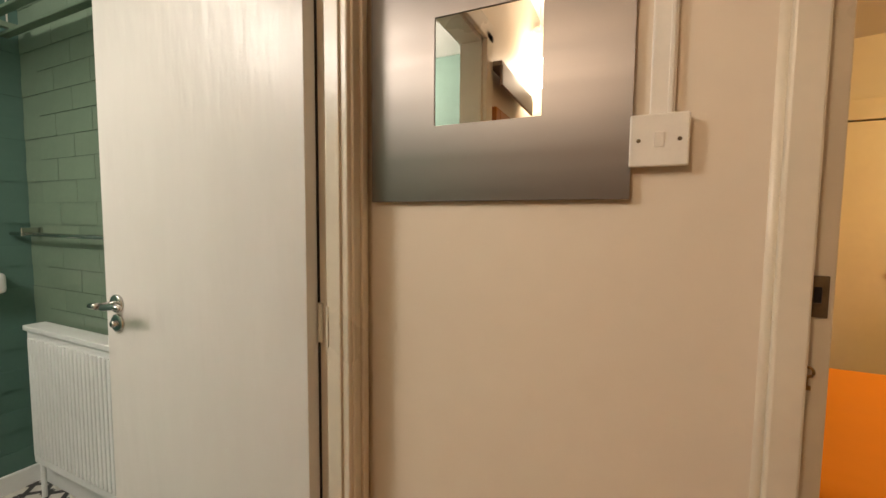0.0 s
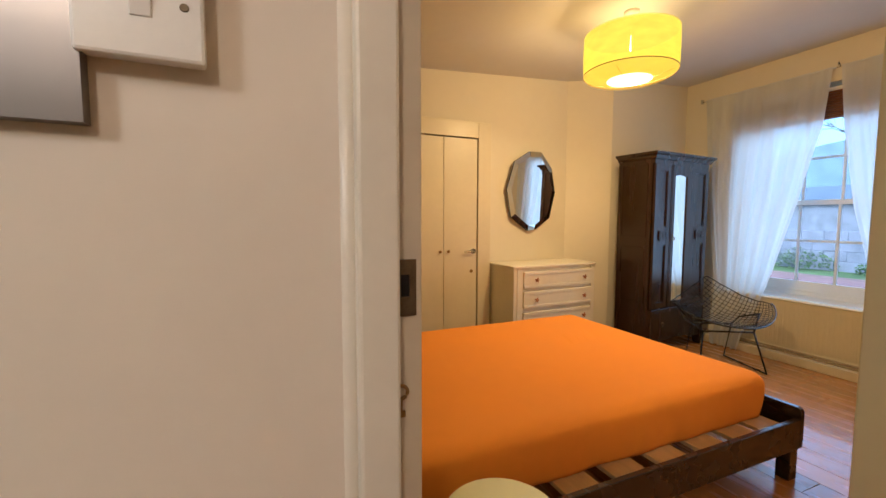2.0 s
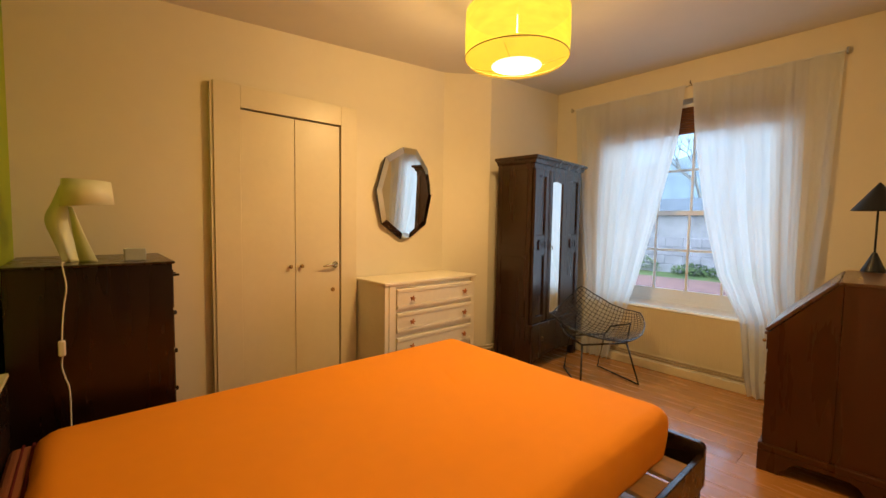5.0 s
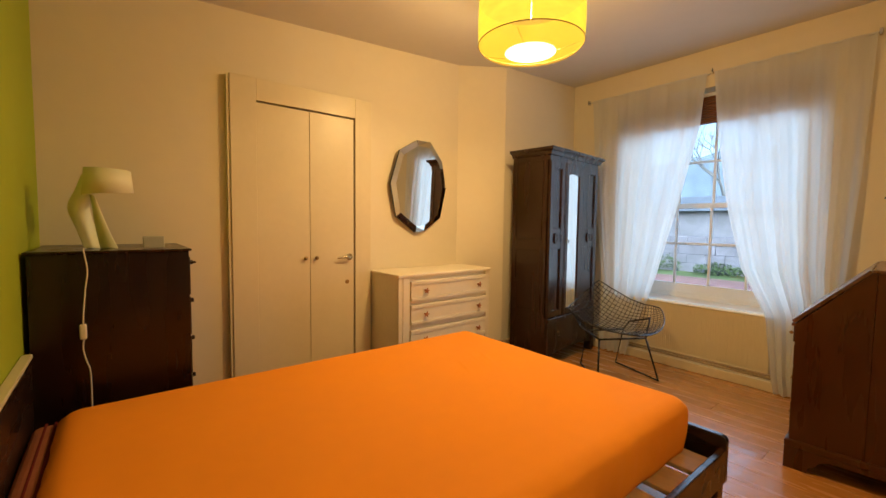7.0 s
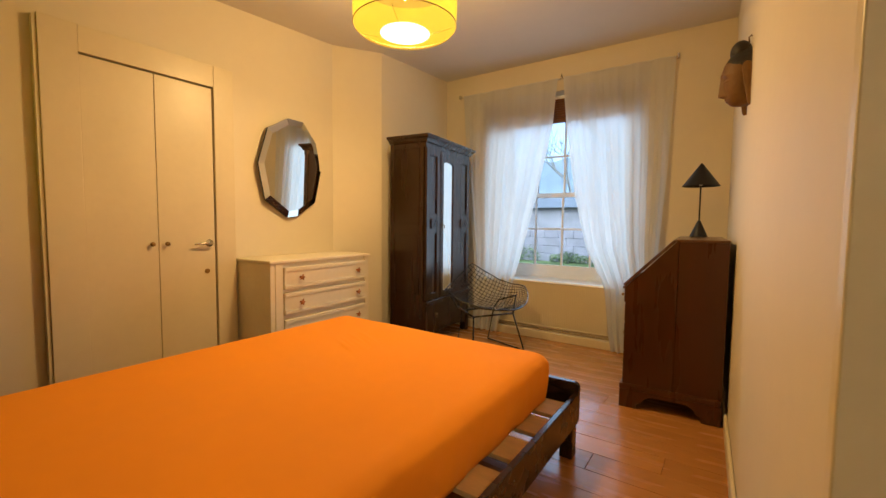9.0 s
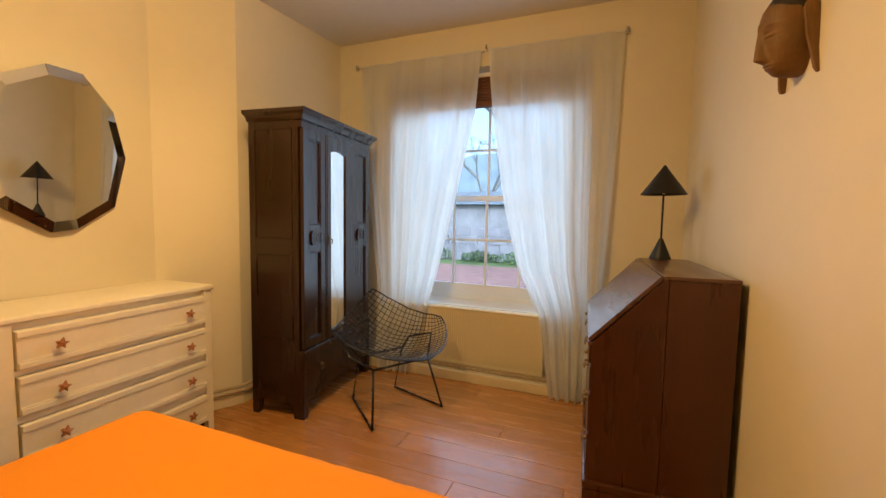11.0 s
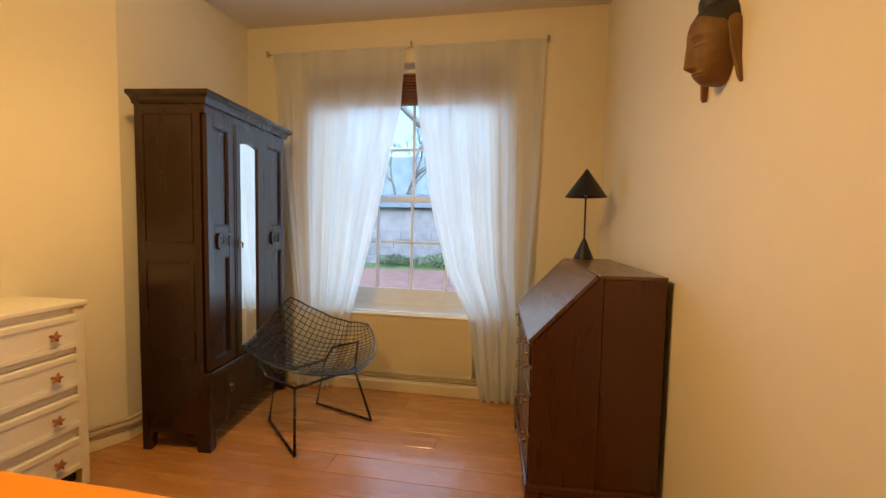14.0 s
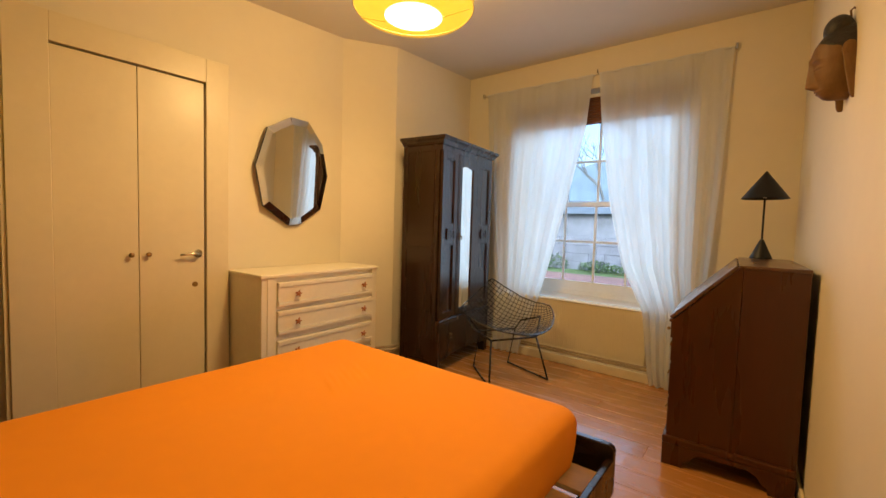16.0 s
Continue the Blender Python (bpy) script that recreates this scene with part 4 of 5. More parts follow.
# ---- pendant ----
def build_pendant():
    x, y = SHADE
    top = ceil_z(x)
    p = thing("pendant_lamp", (x, y, top), "lit yellow drum pendant lamp with a round diffuser hole", "lamp")
    part("ceiling_rose", lathe([(0, top), (0.05, top), (0.048, top - 0.015), (0.02, top - 0.03), (0, top - 0.03)], (x, y), 24), PLAST, p, smooth=True)
    part("cord", tube(bmesh.new(), [(x, y, top - 0.02), (x, y, 2.40)], 0.004, 8), PLAST, p)
    part("drum", lathe([(0.300, 2.505), (0.302, 2.505), (0.305, 2.38), (0.302, 2.265), (0.300, 2.255)], (x, y), 64), DRUM, p, smooth=True)
    part("underside", lathe([(0.300, 2.256), (0.285, 2.235), (0.23, 2.215), (0.145, 2.205)], (x, y), 64), DRUMIN, p, smooth=True)
    # unseen lid, added to keep most of the bulb's light off the ceiling
    part("added_lid", lathe([(0.0, 2.498), (0.300, 2.498)], (x, y), 48), DRUMLID, p, smooth=True)
    part("rim", tube(bmesh.new(), [(x + 0.302 * math.cos(a), y + 0.302 * math.sin(a), 2.256) for a in np.linspace(0, 2 * math.pi, 64, endpoint=False)], 0.003, 6, True), BRASS, p, smooth=True)
    for a in (0.3, 2.0, 3.6, 5.2):
        seam = tube(bmesh.new(), [(x + 0.285 * math.cos(a), y + 0.285 * math.sin(a), 2.234), (x + 0.15 * math.cos(a), y + 0.15 * math.sin(a), 2.203)], 0.0015, 4)
        part("seam", seam, BRASS, p)
    part("diffuser", lathe([(0, 2.212), (0.145, 2.212)], (x, y), 48), HOT, p, smooth=True)
    turn(p, 0, scale=(0.965, 0.965, 1))


# ---- curtains ----
LEFT_IN = [(2.56, 2.618), (2.1, 2.640), (1.454, 2.772), (0.8, 2.93), (0.58, 2.995), (0.0, 3.13)]
LEFT_OUT = [(2.56, 3.735), (1.6, 3.66), (0.6, 3.50), (0.0, 3.42)]
RIGHT_IN = [(2.56, 2.560), (2.06, 2.510), (1.41, 2.410), (0.91, 2.286), (0.56, 2.11), (0.0, 2.00)]
RIGHT_OUT = [(2.56, 1.630), (1.6, 1.645), (0.62, 1.690), (0.0, 1.745)]
AWAY = [(2.575, 4.628), (0.56, 4.54), (0.15, 4.40), (0.0, 4.395)]


def build_curtain(inner, outer, folds, label, phase):
    c = thing("curtain", (4.6, (inner[0][1] + outer[0][1]) / 2, 0), label, "curtain", "pair of voile curtains")
    bm = bmesh.new()
    nu, nz = folds * 26, 54
    rows = []
    for k in range(nz + 1):
        z = 2.575 - 2.563 * k / nz
        a, b, x = ramp_at(inner, z), ramp_at(outer, z), ramp_at(AWAY, z)
        swell = 0.004 + 0.011 * min(1, k / 14) * (1.0 + 0.8 * (k / nz))
        row = []
        for i in range(nu + 1):
            u = i / nu
            w = u + 0.022 * math.sin(5 * u * math.pi + phase + 0.8 * z)
            f = math.sin(2 * math.pi * folds * (w + 0.05 * math.sin(3.1 * u + phase))) + 0.30 * math.sin(2 * math.pi * folds * 2.3 * w + phase) + 0.12 * math.sin(2 * math.pi * folds * 5.1 * w)
            row.append(bm.verts.new((x - swell * f + 0.004 * noise.noise(Vector((u * 9, z * 2, phase))), a + (b - a) * w, z)))
        rows.append(row)
    for a, b in zip(rows, rows[1:]):
        for i in range(nu):
            bm.faces.new((a[i], a[i + 1], b[i + 1], b[i]))
    part("cloth", bm, VOILE, c, smooth=True)
    bm = bmesh.new()
    z = 2.562
    tube(bm, [(4.634, inner[0][1], z), (4.634, outer[0][1], z)], 0.007, 6)
    part("heading", bm, VOILE, c)


def build_rod():
    r = thing("curtain_rod", (4.635, 2.69, 2.58), "thin steel curtain wire across the window", "curtain rod")
    part("rod", tube(bmesh.new(), [(4.643, 1.60, 2.566), (4.643, 3.775, 2.566)], 0.003, 8), STEEL, r, smooth=True)
    for y in (1.60, 3.775):
        part("bracket", boxes([(4.628, 4.66, y - 0.008, y + 0.008, 2.548, 2.592)], 0.003), STEEL, r)
    part("hook", tube(bmesh.new(), [(4.636, 2.592, 2.572), (4.61, 2.592, 2.598), (4.60, 2.592, 2.572)], 0.005, 6), STEEL, r)


# ---- window ----
def build_window():
    w = tagged(thing("window_1", (4.9, 2.645, 0.56), "white sash window with small panes", "window"), kind="structure")
    xf = 4.90
    part("window_frame", boxes([(xf, 4.98, 1.86, 1.985, 0.56, 2.44), (xf, 4.98, 3.305, 3.45, 0.56, 2.44), (xf, 4.98, 1.985, 3.305, 2.32, 2.44), (xf + 0.005, 4.98, 1.985, 3.305, 0.56, 0.60)], 0.003), SASH, w)
    part("window_sill", boxes([(4.632, 4.98, 1.83, 3.48, 0.532, 0.56)], 0.005), SASH, w)
    xs = [2.05, 2.348, 2.645, 2.944, 3.24]
    lower = part("sash", boxes([(xf + 0.012, xf + 0.045, 1.985, 2.052, 0.60, 1.47), (xf + 0.012, xf + 0.045, 3.238, 3.305, 0.60, 1.47), (xf + 0.012, xf + 0.045, 2.052, 3.238, 0.60, 0.695), (xf + 0.012, xf + 0.045, 2.052, 3.238, 1.425, 1.47)], 0.003), SASH, w)
    upper = part("sash", boxes([(xf + 0.046, xf + 0.075, 1.985, 2.052, 1.425, 2.32), (xf + 0.046, xf + 0.075, 3.238, 3.305, 1.425, 2.32), (xf + 0.046, xf + 0.075, 2.052, 3.238, 1.425, 1.462), (xf + 0.046, xf + 0.075, 2.052, 3.238, 2.26, 2.32)], 0.003), SASH, w)
    for sash, x, z0, z1, zm in ((lower, xf + 0.028, 0.695, 1.425, 1.085), (upper, xf + 0.060, 1.462, 2.26, 1.861)):
        for y in xs[1:-1]:
            part("glazing_bar", box(x - 0.012, x + 0.012, y - 0.010, y + 0.010, z0, z1, 0.003), SASH, sash)
        part("glazing_bar", box(x - 0.011, x + 0.011, 2.052, 3.238, zm - 0.010, zm + 0.010, 0.003), SASH, sash)
        for i in range(4):
            for a, b in ((z0, zm - 0.010), (zm + 0.010, z1)):
                bm = bmesh.new()
                bm.faces.new([bm.verts.new(p) for p in ((x, xs[i] + 0.002, a), (x, xs[i + 1] - 0.002, a), (x, xs[i + 1] - 0.002, b), (x, xs[i] + 0.002, b))])
                g = part("pane", bm, PANE, sash, recalc=False)
                g.visible_shadow = False
    b = thing("roller_blind", (4.73, 2.65, 2.4), "brown wooden slatted blind drawn up under its rail", "blind")
    part("head_rail", box(4.700, 4.755, 1.875, 3.435, 2.395, 2.425, 0.003), SASH, b)
    for i in range(9):
        part("slat", box(4.698, 4.752, 1.875, 3.435, 2.375 - 0.023 * i, 2.392 - 0.023 * i, 0.003), BLIND, b)
    part("bottom_rail", box(4.694, 4.756, 1.875, 3.435, 2.165, 2.188, 0.003), BLIND, b)


def build_radiator():
    r = thing("radiator", (4.58, 2.75, 0.1), "cream panel radiator under the window", "radiator")
    part("panel", box(4.555, 4.585, 2.075, 3.42, 0.092, 0.560, 0.008), RADP, r)
    n = 36
    for i in range(n):
        y = 2.11 + (3.385 - 2.11) * i / (n - 1)
        part("flute", box(4.5538, 4.557, y - 0.010, y + 0.010, 0.126, 0.522, 0.004), RADP, r)
    part("top_seam", box(4.549, 4.560, 2.08, 3.415, 0.538, 0.552, 0.003), RADP, r)
    part("bottom_seam", box(4.549, 4.560, 2.08, 3.415, 0.098, 0.112, 0.003), RADP, r)
    for y in (2.4, 3.1):
        part("bracket", box(4.585, 4.660, y, y + 0.04, 0.2, 0.46, 0.002), RADP, r)


# ---- wire chair ----
def build_chair():
    c = thing("wire_chair", (3.87, 2.95, 0), "black wire diamond lounge chair on sled legs by the window", "chair")
    o, f, s = Vector((3.88, 2.955, 0)), Vector((0.51, 0.86, 0)), Vector((0.86, -0.51, 0))
    prof = [(-1.0, -0.40, 0.425), (-0.6, -0.25, 0.392), (-0.25, -0.09, 0.368), (0.05, 0.05, 0.375), (0.3, 0.15, 0.43), (0.55, 0.235, 0.53), (0.8, 0.30, 0.668), (1.0, 0.37, 0.822)]

    def at(u, v):
        a, b = (u + v) / 2, (u - v) / 2
        y = np.interp(a, [p[0] for p in prof], [p[1] for p in prof])
        z = np.interp(a, [p[0] for p in prof], [p[2] for p in prof])
        side = math.sin(b * 1.35) / math.sin(1.35)
        y += 0.03 * b * b
        z += 0.205 * abs(b) ** 1.7 + 0.05 * b * b * max(0, a)
        return o + f * float(y) + s * (0.43 * side) + Vector((0, 0, float(z)))

    def line(fixed, along, n=22):
        e = 0.93
        pts = []
        for i in range(n + 1):
            w = -1 + 2 * i / n
            u, v = (fixed, w) if along == "v" else (w, fixed)
            r = max(abs(u), abs(v))
            m = 1 - 0.10 * (abs(u) * abs(v)) ** 3
            pts.append(at(u * m, v * m))
        return pts

    n = 21
    for along in ("u", "v"):
        for i in range(1, n):
            part("seat_wire", tube(bmesh.new(), line(-1 + 2 * i / n, along), 0.0026, 5), WIRE, c, smooth=True)
    rim = line(-1, "v") + line(1, "u")[1:] + line(1, "v")[::-1][1:] + line(-1, "u")[::-1][1:-1]
    part("rim", tube(bmesh.new(), rim, 0.005, 8, True), WIRE, c, smooth=True)
    a0, a1, b0, b1 = (3.51, 2.905, 0.010), (3.83, 3.26, 0.010), (3.97, 2.648, 0.010), (4.12, 3.09, 0.010)
    ta0, ta1, tb0, tb1 = (3.60, 2.955, 0.335), (3.76, 3.17, 0.34), (3.95, 2.75, 0.335), (4.06, 3.00, 0.34)
    for name, p in (("sled_leg", [ta0, a0, a1, ta1]), ("sled_leg", [tb0, b0, b1, tb1])):
        part(name, tube(bmesh.new(), p, 0.008, 8), WIRE, c, smooth=True)
    part("crossbar", tube(bmesh.new(), [ta0, tb0], 0.008, 8), WIRE, c, smooth=True)
    part("crossbar", tube(bmesh.new(), [ta1, tb1], 0.008, 8), WIRE, c, smooth=True)
    part("support", tube(bmesh.new(), [ta0, (3.50, 3.06, 0.43), (3.56, 3.16, 0.50), (3.70, 3.22, 0.44), ta1], 0.008, 8), WIRE, c, smooth=True)
    part("support", tube(bmesh.new(), [tb0, (4.03, 2.76, 0.485), (4.145, 2.99, 0.40), tb1], 0.008, 8), WIRE, c, smooth=True)


# ---- hall ----
def build_hall():
    m = thing("steel_mirror", (-0.21, 1.10, 1.37), "brushed steel panel with a square mirror set into it", "mirror")
    y = 1.084
    x0, x1, z0, z1 = -0.474, 0.053, 1.366, 1.885
    a0, a1, c0, c1 = -0.320, -0.100, 1.520, 1.736
    part("steel_panel", boxes([(x0, a0, y, y + 0.0155, z0, z1), (a1, x1, y, y + 0.0155, z0, z1), (a0, a1, y, y + 0.0155, z0, c0), (a0, a1, y, y + 0.0155, c1, z1)], 0.0), BRUSH, m)
    part("mirror_glass", box(a0, a1, y + 0.003, y + 0.010, c0, c1, 0), MIRROR, m)
    s = thing("light_switch", (0.09, 1.10, 1.42), "white plastic light switch in a surface box", "switch")
    part("back_box", box(0.052, 0.136, 1.084, 1.10, 1.420, 1.502, 0.003), PLAST, s)
    part("face_plate", box(0.050, 0.138, 1.077, 1.0845, 1.418, 1.504, 0.003), PLAST, s)
    part("rocker", prism([(0.087, 1.076, 1.449), (0.102, 1.076, 1.449), (0.102, 1.073, 1.474), (0.087, 1.073, 1.474)], (0, 0.006, 0), 0.001), PLAST, s)
    for x in (0.064, 0.124):
        bm = lathe([(0, 0), (0.0035, 0), (0.003, 0.001), (0, 0.001)], (0, 0), 12)
        bmesh.ops.transform(bm, matrix=pose(x, 1.077, 1.461, 90, 0, 0), verts=bm.verts)
        part("screw", bm, OLDBRASS, s)
    t = thing("cable_trunking", (0.09, 1.10, 1.5), "white plastic cable trunking above the switch", "trunking")
    part("cover", box(0.079, 0.116, 1.086, 1.10, 1.503, 2.56, 0.002), PLAST, t)
    part("edge", box(0.105, 0.112, 1.083, 1.087, 1.503, 2.56, 0.001), PLAST, t)
    # wall and doorway to the bathroom
    wall("wall_bath_a", -0.60, -0.512, 1.04, 1.28, 0, 2.56, mat=HALLP)
    wall("wall_bath_b", -0.60, -0.512, -1.8, 0.265, 0, 2.56, mat=HALLP)
    wall("wall_bath_c", -0.60, -0.512, 0.265, 1.04, 2.06, 2.56, mat=HALLP)
    tagged(part("door_lining_bath", boxes([(-0.545, -0.508, 1.012, 1.04, 0, 2.03), (-0.60, -0.508, 0.265, 0.290, 0, 2.03), (-0.60, -0.508, 0.290, 1.04, 2.03, 2.06)], 0.002), HALLG), kind="structure")
    tagged(part("trim_bath", boxes([(-0.510, -0.490, 1.018, 1.094, 0, 2.08), (-0.510, -0.490, 0.20, 0.275, 0, 2.08), (-0.510, -0.490, 0.20, 1.094, 2.045, 2.12)], 0.004), HALLG), "cream gloss moulded architrave", kind="structure")
    tagged(part("trim_bath_mould", boxes([(-0.492, -0.482, 1.060, 1.075, 0, 2.08), (-0.492, -0.484, 1.030, 1.038, 0, 2.08)], 0.003), HALLG), kind="structure")
    # black strip on the lining paints the dark of the open hinge gap
    tagged(part("draught_strip", box(-0.598, -0.5875, 1.036, 1.0398, 0, 2.03, 0), BLACKM), "black strip painting the shade of the hinge gap", kind="structure")
    d = thing("door", (-0.60, 1.02, 0), "white gloss painted bathroom door standing open", "door")
    h, e = Vector((-0.588, 0.998, 0)), Vector((-1.283, 0.950, 0))
    along = (e - h).normalized()
    back = Vector((-along.y, along.x, 0)) * -0.038
    part("leaf", prism([h + Vector((0, 0, 0.01)), e + Vector((0, 0, 0.01)), e + back + Vector((0, 0, 0.01)), h + back + Vector((0, 0, 0.01))], (0, 0, 2.0), 0.002), LEAFP, d)
    out = -back.normalized()
    for z in (0.25, 1.09, 1.86):
        part("hinge", tube(bmesh.new(), [h + back * 0.9 + Vector((0.008, 0.002, z - 0.045)), h + back * 0.9 + Vector((0.008, 0.002, z + 0.045))], 0.006), HALLG, d)
        part("hinge_plate", box(-0.5445, -0.540, 1.0095, 1.0125, z - 0.045, z + 0.045, 0), HALLG, d)

    def disc(at, r, t):
        bm = lathe([(0, 0), (r, 0), (r * 0.98, t * 0.7), (r * 0.8, t), (0, t)], (0, 0), 24)
        bmesh.ops.transform(bm, matrix=Matrix.Translation(at) @ out.to_track_quat("Z", "Y").to_matrix().to_4x4(), verts=bm.verts)
        return bm

    p = h + along * 0.648 + Vector((0, 0, 1.087))
    bm = disc(p, 0.026, 0.008)
    tube(bm, [p, p + out * 0.045, p + out * 0.052 - along * 0.03, p + out * 0.050 - along * 0.075 + Vector((0, 0, 0.006)), p + out * 0.052 - along * 0.10 + Vector((0, 0, 0.003))], [0.009, 0.009, 0.009, 0.009, 0.006], 10)
    tube(bm, [p + out * 0.048 + along * 0.0, p + out * 0.050 + along * 0.032], [0.010, 0.007], 10)
    part("lever_handle", bm, STEEL, d, "chrome lever handle", smooth=True)
    p = p - Vector((0, 0, 0.055))
    bm = disc(p, 0.026, 0.007)
    tube(bm, [p, p + out * 0.018], 0.009, 10)
    part("thumb_turn", bm, STEEL, d, "chrome thumb turn", smooth=True)
    # unseen cupboard, added so the steel panel reflects something dark low down
    k = thing("added_cupboard", (0.3, -1.65, 0), "unseen tall taupe cupboard added to darken the steel panel's reflection", "cupboard")
    part("body", box(-0.50, 1.28, -1.79, -1.50, 0, 2.12, 0.003), TAUPE, k)
    for i in range(3):
        part("door", box(-0.48 + 0.585 * i, 0.09 + 0.585 * i, -1.498, -1.478, 0.08, 2.10, 0.004), TAUPE, k)
    # pendant of the hall, shelf, framed picture: seen in the mirror
    l = thing("hall_pendant", (-0.45, -0.5, 2.56), "lit cream paper lantern hung from the hall ceiling", "lamp")
    part("lantern", lathe([(0.035, 1.925), (0.065, 1.94), (0.088, 2.0), (0.096, 2.12), (0.092, 2.25), (0.070, 2.35), (0.04, 2.385)], (-0.45, -0.5), 32), PAPER, l, smooth=True)
    part("cord", tube(bmesh.new(), [(-0.45, -0.5, 2.385), (-0.45, -0.5, 2.56)], 0.003, 6), PLAST, l)
    part("ceiling_rose", lathe([(0, 2.56), (0.04, 2.56), (0.035, 2.54), (0, 2.535)], (-0.45, -0.5), 20), PLAST, l)
    s = thing("shelf", (-0.49, -0.1, 1.92), "taupe painted board shelf high on the hall wall", "shelf")
    part("board", box(-0.510, -0.455, -0.36, 0.19, 1.965, 1.985, 0.002), TAUPE, s)
    part("fascia", box(-0.462, -0.450, -0.36, 0.19, 1.885, 1.964, 0.002), TAUPE, s)
    p = thing("picture_frame", (-0.50, -0.09, 1.2), "orange oak picture frame with dark glass", "picture")
    part("frame", boxes([(-0.511, -0.485, -0.34, -0.28, 1.2, 1.81), (-0.511, -0.485, 0.10, 0.16, 1.2, 1.81), (-0.511, -0.485, -0.28, 0.10, 1.75, 1.81), (-0.511, -0.485, -0.28, 0.10, 1.2, 1.26)], 0.004), OAKFR, p)
    part("picture", box(-0.508, -0.500, -0.28, 0.10, 1.26, 1.75, 0), SLATE, p)


# ---- bathroom ----
def build_bathroom():
    X, Y = -2.62, 1.285
    wall("wall_bath_far", X - 0.12, X, -0.9, Y + 0.1, 0, 2.5, mat=TEALT, label="teal tiled bathroom wall")
    wall("wall_bath_side", X, -0.6, Y, Y + 0.12, 0, 2.5, mat=SAGET, label="sage tiled bathroom wall")
    wall("wall_bath_south", X, -0.6, -1.0, -0.9, 0, 2.5, mat=GROUT)
    wall("bathroom_subfloor", X - 0.1, -0.6, -1.0, Y + 0.1, -0.12, -0.006, mat=GROUT)
    tagged(part("baseboard_bath", boxes([(X, X + 0.02, -0.9, Y, 0, 0.09), (X + 0.02, -0.62, Y - 0.02, Y, 0, 0.09)], 0.004), SASH), kind="structure")
    r = thing("bathroom_radiator", (-2.2, 1.2, 0.2), "white panel radiator on the tiled wall", "radiator")
    x0, x1, z0, z1 = -2.44, -1.50, 0.18, 0.825
    yf = 1.175
    part("panel", box(x0, x1, yf + 0.008, yf + 0.045, z0, z1, 0.006), SASH, r)
    n = 30
    for i in range(n):
        x = x0 + 0.03 + (x1 - x0 - 0.06) * i / (n - 1)
        part("flute", box(x - 0.010, x + 0.010, yf, yf + 0.010, z0 + 0.04, z1 - 0.05, 0.004), SASH, r)
    part("top_cover", box(x0 - 0.004, x1 + 0.004, yf - 0.004, yf + 0.08, z1 - 0.016, z1 + 0.008, 0.004), SASH, r)
    part("bracket", box(x0 + 0.1, x1 - 0.1, yf + 0.045, Y, 0.3, 0.6, 0), SASH, r)
    part("valve", tube(bmesh.new(), [(x0 + 0.02, yf + 0.03, z0), (x0 + 0.02, yf + 0.03, 0)], 0.011, 8), SASH, r)
    t = thing("towel_rail", (-2.2, 1.2, 1.2), "chrome towel rail on the tiled wall", "towel rail")
    part("rail", tube(bmesh.new(), [(-2.62, 1.215, 1.245), (-1.5, 1.215, 1.245)], 0.009, 10), STEEL, t, smooth=True)
    for x in (-2.50, -1.65):
        part("bracket", boxes([(x - 0.006, x + 0.006, 1.205, Y, 1.235, 1.275)], 0.003), STEEL, t)
    p = thing("paper_holder", (-2.55, 1.09, 0.97), "white plastic holder on the teal tiled wall", "holder")
    part("body", box(X, X + 0.10, 1.03, 1.160, 0.975, 1.07, 0.02, 3), SASH, p)
    a = thing("clothes_airer", (-1.9, 0.85, 2.15), "slatted white clothes airer hung under the bathroom ceiling", "airer")
    for i in range(9):
        y = 0.32 + 0.11 * i
        part("slat", box(-2.58, -1.35, y, y + 0.035, 2.14, 2.155, 0.003), SAGET, a)
    for x in (-2.5, -1.45):
        part("rail", box(x, x + 0.03, 0.30, 1.25, 2.155, 2.18, 0.003), SAGET, a)
        for y in (0.35, 1.20):
            part("cord", tube(bmesh.new(), [(x + 0.015, y, 2.18), (x + 0.015, y, 2.5)], 0.003, 5), PLAST, a)


